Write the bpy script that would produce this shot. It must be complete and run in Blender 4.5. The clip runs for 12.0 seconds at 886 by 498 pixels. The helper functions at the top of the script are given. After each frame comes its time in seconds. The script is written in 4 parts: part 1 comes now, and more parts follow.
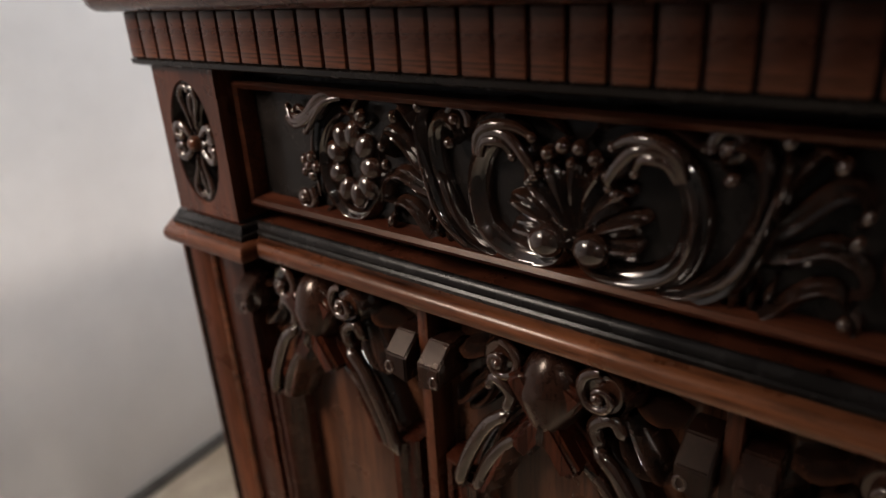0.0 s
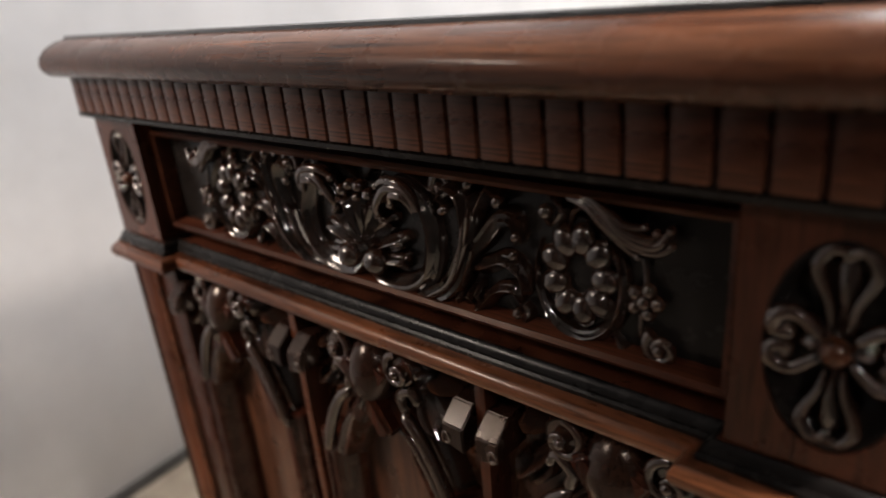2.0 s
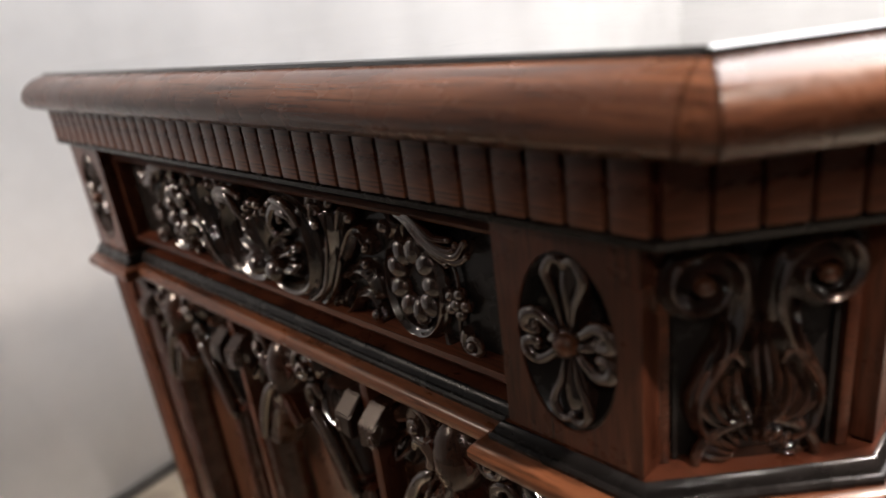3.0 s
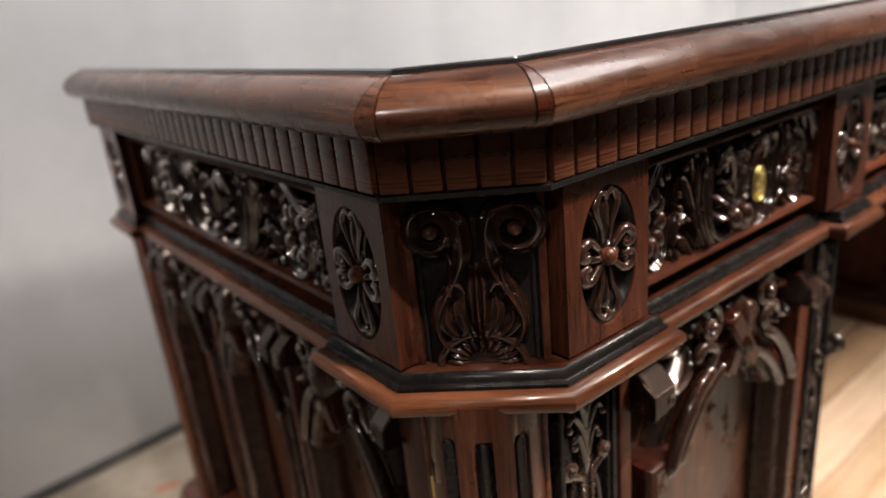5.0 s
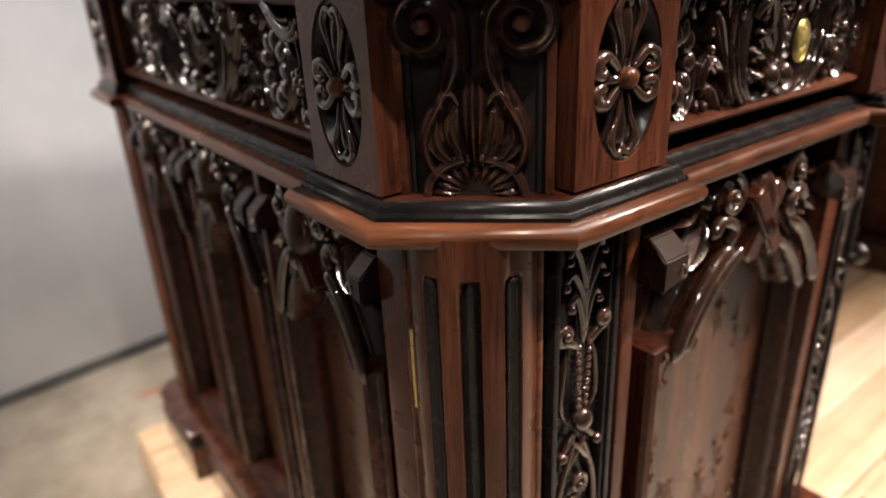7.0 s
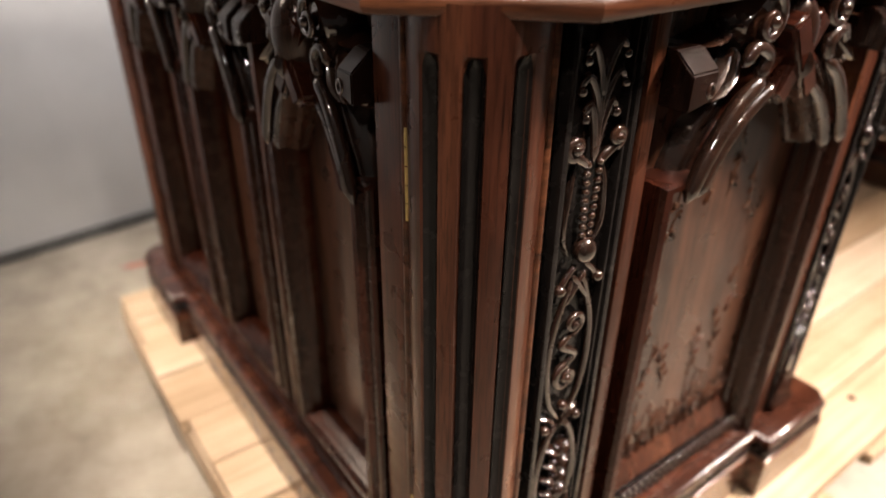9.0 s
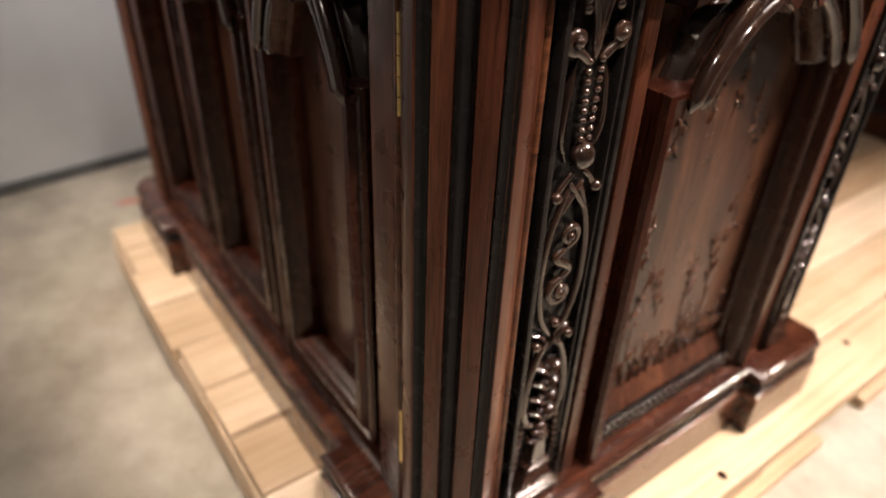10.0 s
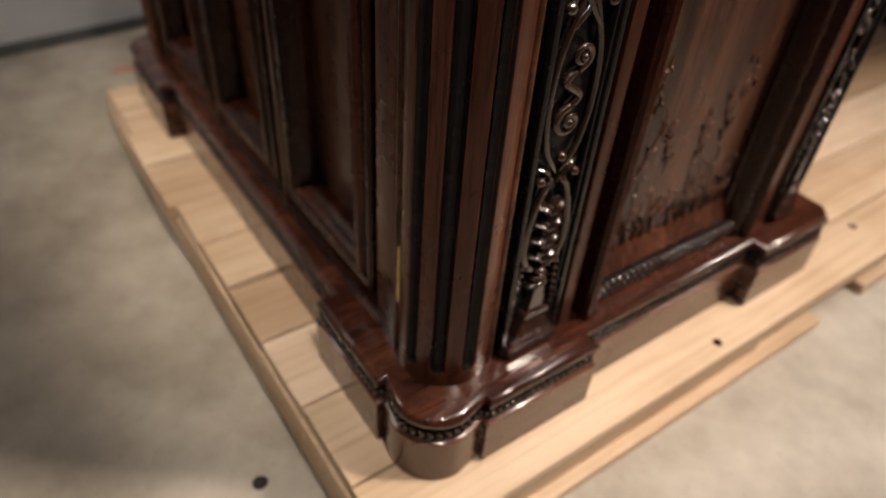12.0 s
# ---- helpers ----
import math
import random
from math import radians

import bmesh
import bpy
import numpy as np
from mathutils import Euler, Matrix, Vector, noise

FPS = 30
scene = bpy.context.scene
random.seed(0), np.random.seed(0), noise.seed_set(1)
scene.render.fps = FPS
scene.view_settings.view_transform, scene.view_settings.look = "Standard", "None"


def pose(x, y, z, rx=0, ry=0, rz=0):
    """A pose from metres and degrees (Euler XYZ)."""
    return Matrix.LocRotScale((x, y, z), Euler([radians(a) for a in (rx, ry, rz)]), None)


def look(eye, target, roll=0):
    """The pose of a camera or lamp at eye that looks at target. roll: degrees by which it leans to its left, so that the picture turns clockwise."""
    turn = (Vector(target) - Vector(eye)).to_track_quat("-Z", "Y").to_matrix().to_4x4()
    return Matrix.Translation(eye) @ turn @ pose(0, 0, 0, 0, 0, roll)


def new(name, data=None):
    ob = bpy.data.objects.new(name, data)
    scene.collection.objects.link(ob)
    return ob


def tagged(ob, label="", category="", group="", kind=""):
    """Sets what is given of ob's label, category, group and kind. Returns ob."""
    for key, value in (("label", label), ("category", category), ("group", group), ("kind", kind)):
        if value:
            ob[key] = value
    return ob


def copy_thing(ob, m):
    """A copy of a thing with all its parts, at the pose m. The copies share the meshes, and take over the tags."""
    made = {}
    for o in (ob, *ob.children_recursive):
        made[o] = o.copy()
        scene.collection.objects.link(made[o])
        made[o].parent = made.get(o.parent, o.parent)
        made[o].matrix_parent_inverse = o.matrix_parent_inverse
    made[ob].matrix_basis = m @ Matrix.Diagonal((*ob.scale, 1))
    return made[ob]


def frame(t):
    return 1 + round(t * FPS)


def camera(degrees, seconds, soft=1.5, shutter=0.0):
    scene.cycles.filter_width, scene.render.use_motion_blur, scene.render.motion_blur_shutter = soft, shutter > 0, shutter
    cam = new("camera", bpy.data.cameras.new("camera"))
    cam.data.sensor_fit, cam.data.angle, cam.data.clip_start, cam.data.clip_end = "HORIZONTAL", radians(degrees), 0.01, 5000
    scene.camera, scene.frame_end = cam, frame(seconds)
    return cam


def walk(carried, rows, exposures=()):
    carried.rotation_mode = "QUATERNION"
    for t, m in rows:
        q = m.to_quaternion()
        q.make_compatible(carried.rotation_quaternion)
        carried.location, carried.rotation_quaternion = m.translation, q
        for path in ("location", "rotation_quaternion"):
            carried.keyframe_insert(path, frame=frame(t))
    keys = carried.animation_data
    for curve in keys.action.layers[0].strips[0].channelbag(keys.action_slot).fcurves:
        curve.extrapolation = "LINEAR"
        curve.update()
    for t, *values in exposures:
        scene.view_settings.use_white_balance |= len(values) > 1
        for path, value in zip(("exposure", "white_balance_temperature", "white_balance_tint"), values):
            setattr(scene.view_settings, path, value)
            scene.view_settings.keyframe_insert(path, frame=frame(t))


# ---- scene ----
cam = camera(66.6, 12.0, shutter=0.4)
cam.data.dof.use_dof, cam.data.dof.focus_distance, cam.data.dof.aperture_fstop = True, 0.42, 3.6
EXPOSURES = [(0.0, 0.0), (1.0, 0.0), (2.0, 0.1), (3.5, 0.15), (5.5, -0.25), (7.0, 0.2), (9.0, 0.2), (10.5, -0.25), (12.0, -0.9)]
PATH = [
    (0, (-0.251, -0.302, 0.913), (-1.423, 1.128, 0.15), -3.3),
    (0.5, (-0.212, -0.304, 0.921), (-1.396, 1.117, 0.159), -3.7),
    (1, (-0.16, -0.293, 0.929), (-1.377, 1.105, 0.177), -4.3),
    (1.5, (-0.114, -0.294, 0.936), (-1.353, 1.088, 0.192), -4.8),
    (2, (-0.061, -0.29, 0.951), (-1.325, 1.076, 0.217), -5.4),
    (2.5, (0.012, -0.266, 0.955), (-1.296, 1.068, 0.243), -6.4),
    (3, (0.069, -0.246, 0.963), (-1.299, 1.031, 0.258), -7.5),
    (3.5, (0.118, -0.223, 0.963), (-1.302, 0.996, 0.26), -8.7),
    (5.3, (0.289, -0.224, 0.962), (-1.223, 0.903, 0.296), -5.6),
    (5.5, (0.287, -0.222, 0.95), (-1.227, 0.897, 0.277), -5.6),
    (6, (0.276, -0.216, 0.911), (-1.245, 0.886, 0.224), -4.3),
    (6.5, (0.27, -0.209, 0.886), (-1.237, 0.881, 0.149), -3.5),
    (7, (0.263, -0.206, 0.863), (-1.219, 0.882, 0.075), -2.8),
    (7.2, (0.262, -0.204, 0.852), (-1.218, 0.88, 0.056), -2.5),
    (9, (0.257, -0.205, 0.775), (-1.138, 0.83, -0.216), 0.7),
    (9.5, (0.262, -0.203, 0.756), (-1.106, 0.814, -0.29), 1.4),
    (10, (0.266, -0.205, 0.734), (-1.078, 0.8, -0.355), 2.1),
    (10.5, (0.265, -0.204, 0.714), (-1.05, 0.782, -0.426), 2.7),
    (11, (0.27, -0.205, 0.693), (-1.007, 0.751, -0.513), 3.3),
    (11.5, (0.275, -0.208, 0.683), (-0.97, 0.728, -0.572), 3.8),
    (12, (0.285, -0.215, 0.672), (-0.929, 0.704, -0.625), 4.3),
]
walk(cam, [(t, look(eye, target, roll)) for t, eye, target, roll in PATH], EXPOSURES)

# ---- light ----
world = bpy.data.worlds.new("World")
scene.world = world
world.use_nodes = True
world.node_tree.nodes["Background"].inputs[0].default_value = (0.9, 0.93, 1.0, 1)
world.node_tree.nodes["Background"].inputs[1].default_value = 0.11


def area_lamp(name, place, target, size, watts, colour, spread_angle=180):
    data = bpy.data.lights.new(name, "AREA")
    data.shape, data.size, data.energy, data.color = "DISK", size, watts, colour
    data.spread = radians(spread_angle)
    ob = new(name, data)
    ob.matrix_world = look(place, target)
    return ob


area_lamp("side_lamp", (1.15, -0.1657, 3.15), (-0.45, -0.13, 0.0), 0.05, 3.5, (1.0, 0.90, 0.81), 28)
area_lamp("front_lamp", (0.92, 1.35, 2.45), (0.06, 0.50, 0.45), 0.30, 19, (1.0, 0.85, 0.74), 58)
area_lamp("wall_lamp", (0.1, 1.2, 2.5), (-1.385, 0.1, 0.5), 1.50, 66, (1.0, 0.97, 0.975))
# Unseen fill added to brighten the far end of the desk's side.
area_lamp("far_lamp", (-1.08, -0.78, 1.40), (-0.80, 0.0, 0.45), 0.40, 3.4, (1.0, 0.86, 0.74), 62)
# Small unseen fill, added for glints on the corner carving.
area_lamp("corner_lamp", (0.70, -0.95, 1.75), (0.0, 0.0, 0.80), 0.10, 0.22, (1.0, 0.93, 0.86), 34)
# Unseen fill on the north wall, added so the black top reflects brightness.
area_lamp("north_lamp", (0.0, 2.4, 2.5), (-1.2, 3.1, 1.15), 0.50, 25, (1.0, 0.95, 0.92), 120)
scene.view_settings.exposure = 0.0


# ---- materials ----
def nodes_of(name):
    m = bpy.data.materials.new(name)
    m.use_nodes = True
    t = m.node_tree
    return m, t, t.nodes["Principled BSDF"]


def ramp(t, stops, source):
    r = t.nodes.new("ShaderNodeValToRGB")
    while len(r.color_ramp.elements) < len(stops):
        r.color_ramp.elements.new(0.5)
    for e, (at, c) in zip(r.color_ramp.elements, stops):
        e.position, e.color = at, (*c, 1)
    t.links.new(source, r.inputs[0])
    return r.outputs[0]


def noise_of(t, scale, detail=4, rough=0.55, stretch=(1, 1, 1), kind="Object"):
    co = t.nodes.new("ShaderNodeTexCoord")
    mp = t.nodes.new("ShaderNodeMapping")
    mp.inputs["Scale"].default_value = stretch[:3]
    if len(stretch) == 4:
        mp.vector_type = "TEXTURE"
        mp.inputs["Scale"].default_value = [1 / v for v in stretch[:3]]
        mp.inputs["Rotation"].default_value = (0, 0, radians(stretch[3]))
    t.links.new(co.outputs[kind], mp.inputs[0])
    n = t.nodes.new("ShaderNodeTexNoise")
    n.inputs["Scale"].default_value, n.inputs["Detail"].default_value, n.inputs["Roughness"].default_value = scale, detail, rough
    t.links.new(mp.outputs[0], n.inputs["Vector"])
    return n.outputs["Fac"]


def mixed(t, a, b, fac, mode="MIX"):
    x = t.nodes.new("ShaderNodeMix")
    x.data_type, x.blend_type = "RGBA", mode
    if isinstance(fac, float):
        x.inputs[0].default_value = fac
    else:
        t.links.new(fac, x.inputs[0])
    for i, v in ((6, a), (7, b)):
        if isinstance(v, tuple):
            x.inputs[i].default_value = (*v, 1)
        else:
            t.links.new(v, x.inputs[i])
    return x.outputs[2]


def bumped(t, p, height, strength, distance=0.001):
    b = t.nodes.new("ShaderNodeBump")
    b.inputs["Strength"].default_value, b.inputs["Distance"].default_value = strength, distance
    t.links.new(height, b.inputs["Height"])
    t.links.new(b.outputs[0], p.inputs["Normal"])


STRETCH = {"x": (0.06, 1, 1), "y": (1, 0.06, 1), "z": (1, 1, 0.06), "d": (0.06, 1, 1, 45), "h": (0.07, 0.07, 1)}


def wood(name, axis, dark, mid, light, rough=0.29, coat=0.16, grain=520, figure=22, shine=0.25, ior=1.45, haze=0.10):
    """Lacquered wood: fine pores and streaks drawn out along one axis over a slow figure."""
    m, t, p = nodes_of(name)
    fine = noise_of(t, grain, 4, 0.65, STRETCH[axis])
    streak = noise_of(t, grain * 0.24, 5, 0.65, STRETCH[axis])
    slow = noise_of(t, figure, 3, 0.5, STRETCH[axis])
    base = ramp(t, [(0.30, dark), (0.52, mid), (0.75, light)], slow)
    pores = ramp(t, [(0.38, (0.22, 0.20, 0.19)), (0.50, (1, 1, 1))], fine)
    lines = ramp(t, [(0.34, (0.50, 0.46, 0.44)), (0.56, (1.1, 1.1, 1.1)), (0.70, (1.35, 1.30, 1.22))], streak)
    blotch = ramp(t, [(0.3, (0.82, 0.80, 0.78)), (0.7, (1.10, 1.08, 1.06))], noise_of(t, 9, 3))
    dash = ramp(t, [(0.30, (0.16, 0.14, 0.13)), (0.40, (1, 1, 1))], noise_of(t, grain * 1.3, 2, 0.4, [v if v == 1 else v * 0.4 for v in STRETCH[axis][:3]] + list(STRETCH[axis][3:])))
    c = mixed(t, mixed(t, mixed(t, base, lines, 0.85, "MULTIPLY"), pores, 0.60, "MULTIPLY"), blotch, 0.8, "MULTIPLY")
    c = mixed(t, c, dash, 0.75, "MULTIPLY")
    t.links.new(c, p.inputs["Base Color"])
    r = ramp(t, [(0.3, (rough - 0.06,) * 3), (0.7, (rough + 0.10,) * 3)], noise_of(t, 30, 4))
    t.links.new(r, p.inputs["Roughness"])
    p.inputs["Coat Weight"].default_value, p.inputs["Coat Roughness"].default_value = coat, haze
    p.inputs["Coat IOR"].default_value, p.inputs["Specular IOR Level"].default_value = ior, shine
    p.inputs["Specular Tint"].default_value = (1.0, 0.80, 0.68, 1)
    bumped(t, p, fine, 0.14, 0.0004)
    return m


RED = ((0.018, 0.0049, 0.0028), (0.056, 0.0170, 0.0088), (0.118, 0.042, 0.0210))
FIELD = ((0.016, 0.0062, 0.0038), (0.050, 0.0195, 0.0108), (0.094, 0.040, 0.0215))
WOOD = {a: wood("mahogany_" + a, a, *RED) for a in "xyzh"}
FIELD_WOOD = wood("panel_veneer", "y", *FIELD, rough=0.30, coat=0.40, grain=380, figure=26)
FRAME_WOOD = wood("frame_mahogany", "x", *RED, rough=0.34, coat=0.04, shine=0.14)
SHADE_WOOD = wood("dark_brown_wood", "y", (0.010, 0.0026, 0.0014), (0.028, 0.0070, 0.0036), (0.054, 0.0145, 0.0066), rough=0.24, coat=0.10, shine=0.18, haze=0.12)
EAR_WOOD = wood("dark_polished_wood", "y", (0.007, 0.0030, 0.0021), (0.015, 0.0062, 0.0042), (0.027, 0.011, 0.0065), rough=0.26, coat=0.20, shine=0.25, haze=0.14)
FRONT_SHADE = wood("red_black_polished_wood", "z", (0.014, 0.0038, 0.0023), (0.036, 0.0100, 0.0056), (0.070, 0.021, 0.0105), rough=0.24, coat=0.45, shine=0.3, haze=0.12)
LIP_WOOD = wood("orange_mahogany", "h", (0.026, 0.0075, 0.0036), (0.082, 0.0275, 0.0122), (0.165, 0.060, 0.0265), rough=0.30, coat=0.25)
SLAB = {a: wood("tabletop_mahogany_" + a, a, (0.022, 0.0074, 0.0040), (0.066, 0.0235, 0.0116), (0.160, 0.069, 0.036), rough=0.25, coat=0.25, grain=420, figure=34, shine=0.28, haze=0.10) for a in "xyd"}
for m in SLAB.values():
    m.node_tree.nodes["Principled BSDF"].inputs["Specular Tint"].default_value = (1.0, 0.94, 0.90, 1)
POLISHED = {a: wood("polished_plinth_mahogany_" + a, a, *RED, rough=0.22, coat=0.7, ior=1.5, haze=0.16) for a in "yh"}


def carved(name, low, high, rough):
    """Near-black stained carving whose raised edges are rubbed back to brown."""
    m, t, p = nodes_of(name)
    g = t.nodes.new("ShaderNodeNewGeometry")
    edge = ramp(t, [(0.50, (0, 0, 0)), (0.60, (1, 1, 1))], g.outputs["Pointiness"])
    patch = ramp(t, [(0.50, (0, 0, 0)), (0.60, (1, 1, 1))], noise_of(t, 75, 5, 0.65))
    streak = ramp(t, [(0.48, (0, 0, 0)), (0.60, (1, 1, 1))], noise_of(t, 420, 4, 0.6, (1, 0.10, 1)))
    fac = mixed(t, mixed(t, edge, patch, 0.42), mixed(t, edge, streak, 0.5), 0.4)
    c = mixed(t, low, high, fac)
    t.links.new(c, p.inputs["Base Color"])
    r = ramp(t, [(0.3, (rough - 0.05,) * 3), (0.7, (rough + 0.14,) * 3)], noise_of(t, 90, 4))
    t.links.new(r, p.inputs["Roughness"])
    p.inputs["Coat Weight"].default_value, p.inputs["Coat Roughness"].default_value = 1.0, 0.05
    p.inputs["Coat IOR"].default_value = 1.6
    p.inputs["Specular IOR Level"].default_value, p.inputs["Specular Tint"].default_value = 0.22, (1.0, 0.84, 0.74, 1)
    bumped(t, p, noise_of(t, 260, 4), 0.15, 0.0006)
    return m


CARVE = carved("carved_black_brown", (0.0050, 0.0036, 0.0031), (0.040, 0.0150, 0.0080), 0.16)
CARVE_DARK = carved("carved_black", (0.004, 0.003, 0.0027), (0.034, 0.0145, 0.0085), 0.17)
SPRIG = carved("carved_veneer", (0.044, 0.0172, 0.0094), (0.098, 0.041, 0.022), 0.22)


def black_lacquer(name, colour, rough, bump=True):
    m, t, p = nodes_of(name)
    c = ramp(t, [(0.3, colour), (0.75, tuple(v * 2.0 for v in colour))], noise_of(t, 35, 5))
    t.links.new(c, p.inputs["Base Color"])
    r = ramp(t, [(0.3, (rough - 0.06,) * 3), (0.7, (rough + 0.10,) * 3)], noise_of(t, 60, 4))
    t.links.new(r, p.inputs["Roughness"])
    p.inputs["Specular IOR Level"].default_value = 0.16
    if bump:
        bumped(t, p, noise_of(t, 300, 3), 0.08, 0.0005)
    return m


BLACK = black_lacquer("black_lacquer", (0.0065, 0.0052, 0.0047), 0.22)
GLOSS = black_lacquer("glossy_black", (0.0050, 0.0042, 0.0040), 0.24)
GLOSS.node_tree.nodes["Principled BSDF"].inputs["Specular IOR Level"].default_value = 0.17
LEATHER = black_lacquer("black_top", (0.010, 0.009, 0.009), 0.07, bump=False)
top_shader = LEATHER.node_tree.nodes["Principled BSDF"]
top_shader.inputs["Specular IOR Level"].default_value = 0.9
top_shader.inputs["Coat Weight"].default_value, top_shader.inputs["Coat Roughness"].default_value = 1.0, 0.02
top_shader.inputs["Coat IOR"].default_value = 1.8


def metal(name, colour, rough):
    m, t, p = nodes_of(name)
    c = ramp(t, [(0.3, tuple(v * 0.7 for v in colour)), (0.7, colour)], noise_of(t, 180, 4))
    t.links.new(c, p.inputs["Base Color"])
    p.inputs["Metallic"].default_value, p.inputs["Roughness"].default_value = 1.0, rough
    bumped(t, p, noise_of(t, 400, 3), 0.1, 0.0004)
    return m


OLD_BRASS = metal("tarnished_brass", (0.46, 0.36, 0.13), 0.38)
BRASS = metal("brass", (0.78, 0.58, 0.24), 0.28)
IRON = metal("dark_metal", (0.10, 0.09, 0.085), 0.3)


def pine():
    m, t, p = nodes_of("raw_pine")
    rnd = t.nodes.new("ShaderNodeObjectInfo").outputs["Random"]
    slow = noise_of(t, 12, 4, 0.55, (1, 0.05, 1))
    fine = noise_of(t, 120, 4, 0.6, (1, 0.04, 1))
    c = ramp(t, [(0.3, (0.54, 0.396, 0.270)), (0.55, (0.67, 0.522, 0.394)), (0.8, (0.73, 0.606, 0.482))], slow)
    tint = ramp(t, [(0.0, (0.66, 0.58, 0.48)), (0.5, (0.90, 0.86, 0.78)), (1.0, (1.05, 1.04, 1.00))], rnd)
    pores = ramp(t, [(0.35, (0.80, 0.74, 0.66)), (0.55, (1, 1, 1))], fine)
    stain = ramp(t, [(0.35, (0.86, 0.82, 0.76)), (0.6, (1, 1, 1))], noise_of(t, 7, 4))
    t.links.new(mixed(t, mixed(t, mixed(t, c, tint, 1.0, "MULTIPLY"), pores, 0.7, "MULTIPLY"), stain, 0.8, "MULTIPLY"), p.inputs["Base Color"])
    p.inputs["Roughness"].default_value = 0.72
    bumped(t, p, fine, 0.35, 0.001)
    return m


PINE = pine()


def rough_surface(name, stops, scale, rough, bump, stains, specks=0.6):
    m, t, p = nodes_of(name)
    a = noise_of(t, scale, 6, 0.6)
    c = ramp(t, stops, a)
    big = ramp(t, [(0.35, stains), (0.6, (1, 1, 1))], noise_of(t, scale * 0.22, 5, 0.6))
    speck = ramp(t, [(0.28, (0.72, 0.70, 0.68)), (0.40, (1, 1, 1))], noise_of(t, scale * 14, 3))
    t.links.new(mixed(t, mixed(t, c, big, 1.0, "MULTIPLY"), speck, specks, "MULTIPLY"), p.inputs["Base Color"])
    p.inputs["Roughness"].default_value = rough
    bumped(t, p, noise_of(t, scale * 10, 5), bump, 0.002)
    return m


CONCRETE = rough_surface("concrete", [(0.3, (0.30, 0.262, 0.212)), (0.5, (0.42, 0.372, 0.306)), (0.72, (0.51, 0.458, 0.384))], 9.0, 0.68, 0.25, (0.62, 0.59, 0.54))
# Dim surroundings put into the colour: unseen surfaces kept dark to cut bounce.
DIM_ROOM = rough_surface("dim_room", [(0.3, (0.10, 0.095, 0.09)), (0.5, (0.13, 0.125, 0.12)), (0.7, (0.16, 0.152, 0.145))], 3.0, 0.9, 0.1, (0.85, 0.85, 0.85), 0.2)
PLASTER = rough_surface("plaster", [(0.3, (0.66, 0.655, 0.65)), (0.5, (0.74, 0.735, 0.73)), (0.7, (0.79, 0.785, 0.78))], 3.0, 0.85, 0.05, (0.83, 0.83, 0.835), 0.10)
FOOT_GREY = rough_surface("wall_foot_grey", [(0.3, (0.08, 0.078, 0.075)), (0.7, (0.16, 0.155, 0.15))], 14.0, 0.9, 0.3, (0.8, 0.8, 0.8))
RED_PAINT = rough_surface("red_paint", [(0.3, (0.45, 0.13, 0.09)), (0.7, (0.52, 0.28, 0.21))], 60.0, 0.7, 0.2, (0.9, 0.85, 0.8))
TAR = black_lacquer("dark_spot", (0.02, 0.018, 0.016), 0.6)


# ---- building kit ----
def part(name, bm, material, parent=None, label="", place=None, smooth=True):
    """One mesh object from a bmesh, under parent."""
    bmesh.ops.recalc_face_normals(bm, faces=bm.faces)
    me = bpy.data.meshes.new(name)
    bm.to_mesh(me)
    bm.free()
    me.materials.append(material)
    if smooth:
        me.shade_smooth()
        for f in me.polygons:
            if material not in (CARVE, CARVE_DARK, SPRIG) and max(abs(v) for v in f.normal) > 0.9999:
                f.use_smooth = False
        me.set_sharp_from_angle(angle=radians(65 if material in (CARVE, CARVE_DARK, SPRIG) else 38))
    ob = new(name, me)
    if place is not None:
        ob.matrix_basis = place
    if parent is not None:
        ob.parent = parent
    if label:
        tagged(ob, label)
    return ob


def again(ob, place, parent=None):
    """The same mesh once more, at another place."""
    o = ob.copy()
    scene.collection.objects.link(o)
    o.matrix_basis = place
    o.parent = parent if parent is not None else ob.parent
    return o


def block(bm, x0, x1, y0, y1, z0, z1, bevel=0.0):
    r = bmesh.ops.create_cube(bm, size=1)
    vs = r["verts"]
    for v in vs:
        v.co = Vector(((x0 + x1) / 2 + v.co.x * (x1 - x0), (y0 + y1) / 2 + v.co.y * (y1 - y0), (z0 + z1) / 2 + v.co.z * (z1 - z0)))
    if bevel:
        es = {e for v in vs for e in v.link_edges}
        bmesh.ops.bevel(bm, geom=list(es), offset=bevel, segments=2, profile=0.6, affect="EDGES")
    return bm


def solid(x0, x1, y0, y1, z0, z1, bevel=0.0):
    return block(bmesh.new(), x0, x1, y0, y1, z0, z1, bevel)


def offset_path(path, d, closed):
    """The path moved d to its right, with mitred corners."""
    n, out = len(path), []
    for i in range(n):
        p = Vector(path[i])
        a = p - Vector(path[i - 1]) if i or closed else None
        b = Vector(path[(i + 1) % n]) - p if i < n - 1 or closed else None
        a = a or b
        b = b or a
        na = Vector((a.y, -a.x)).normalized()
        nb = Vector((b.y, -b.x)).normalized()
        m = (na + nb)
        m = m / max(m.length_squared, 0.2) * 2 if m.length > 1e-6 else na
        out.append(p + m * d)
    return out


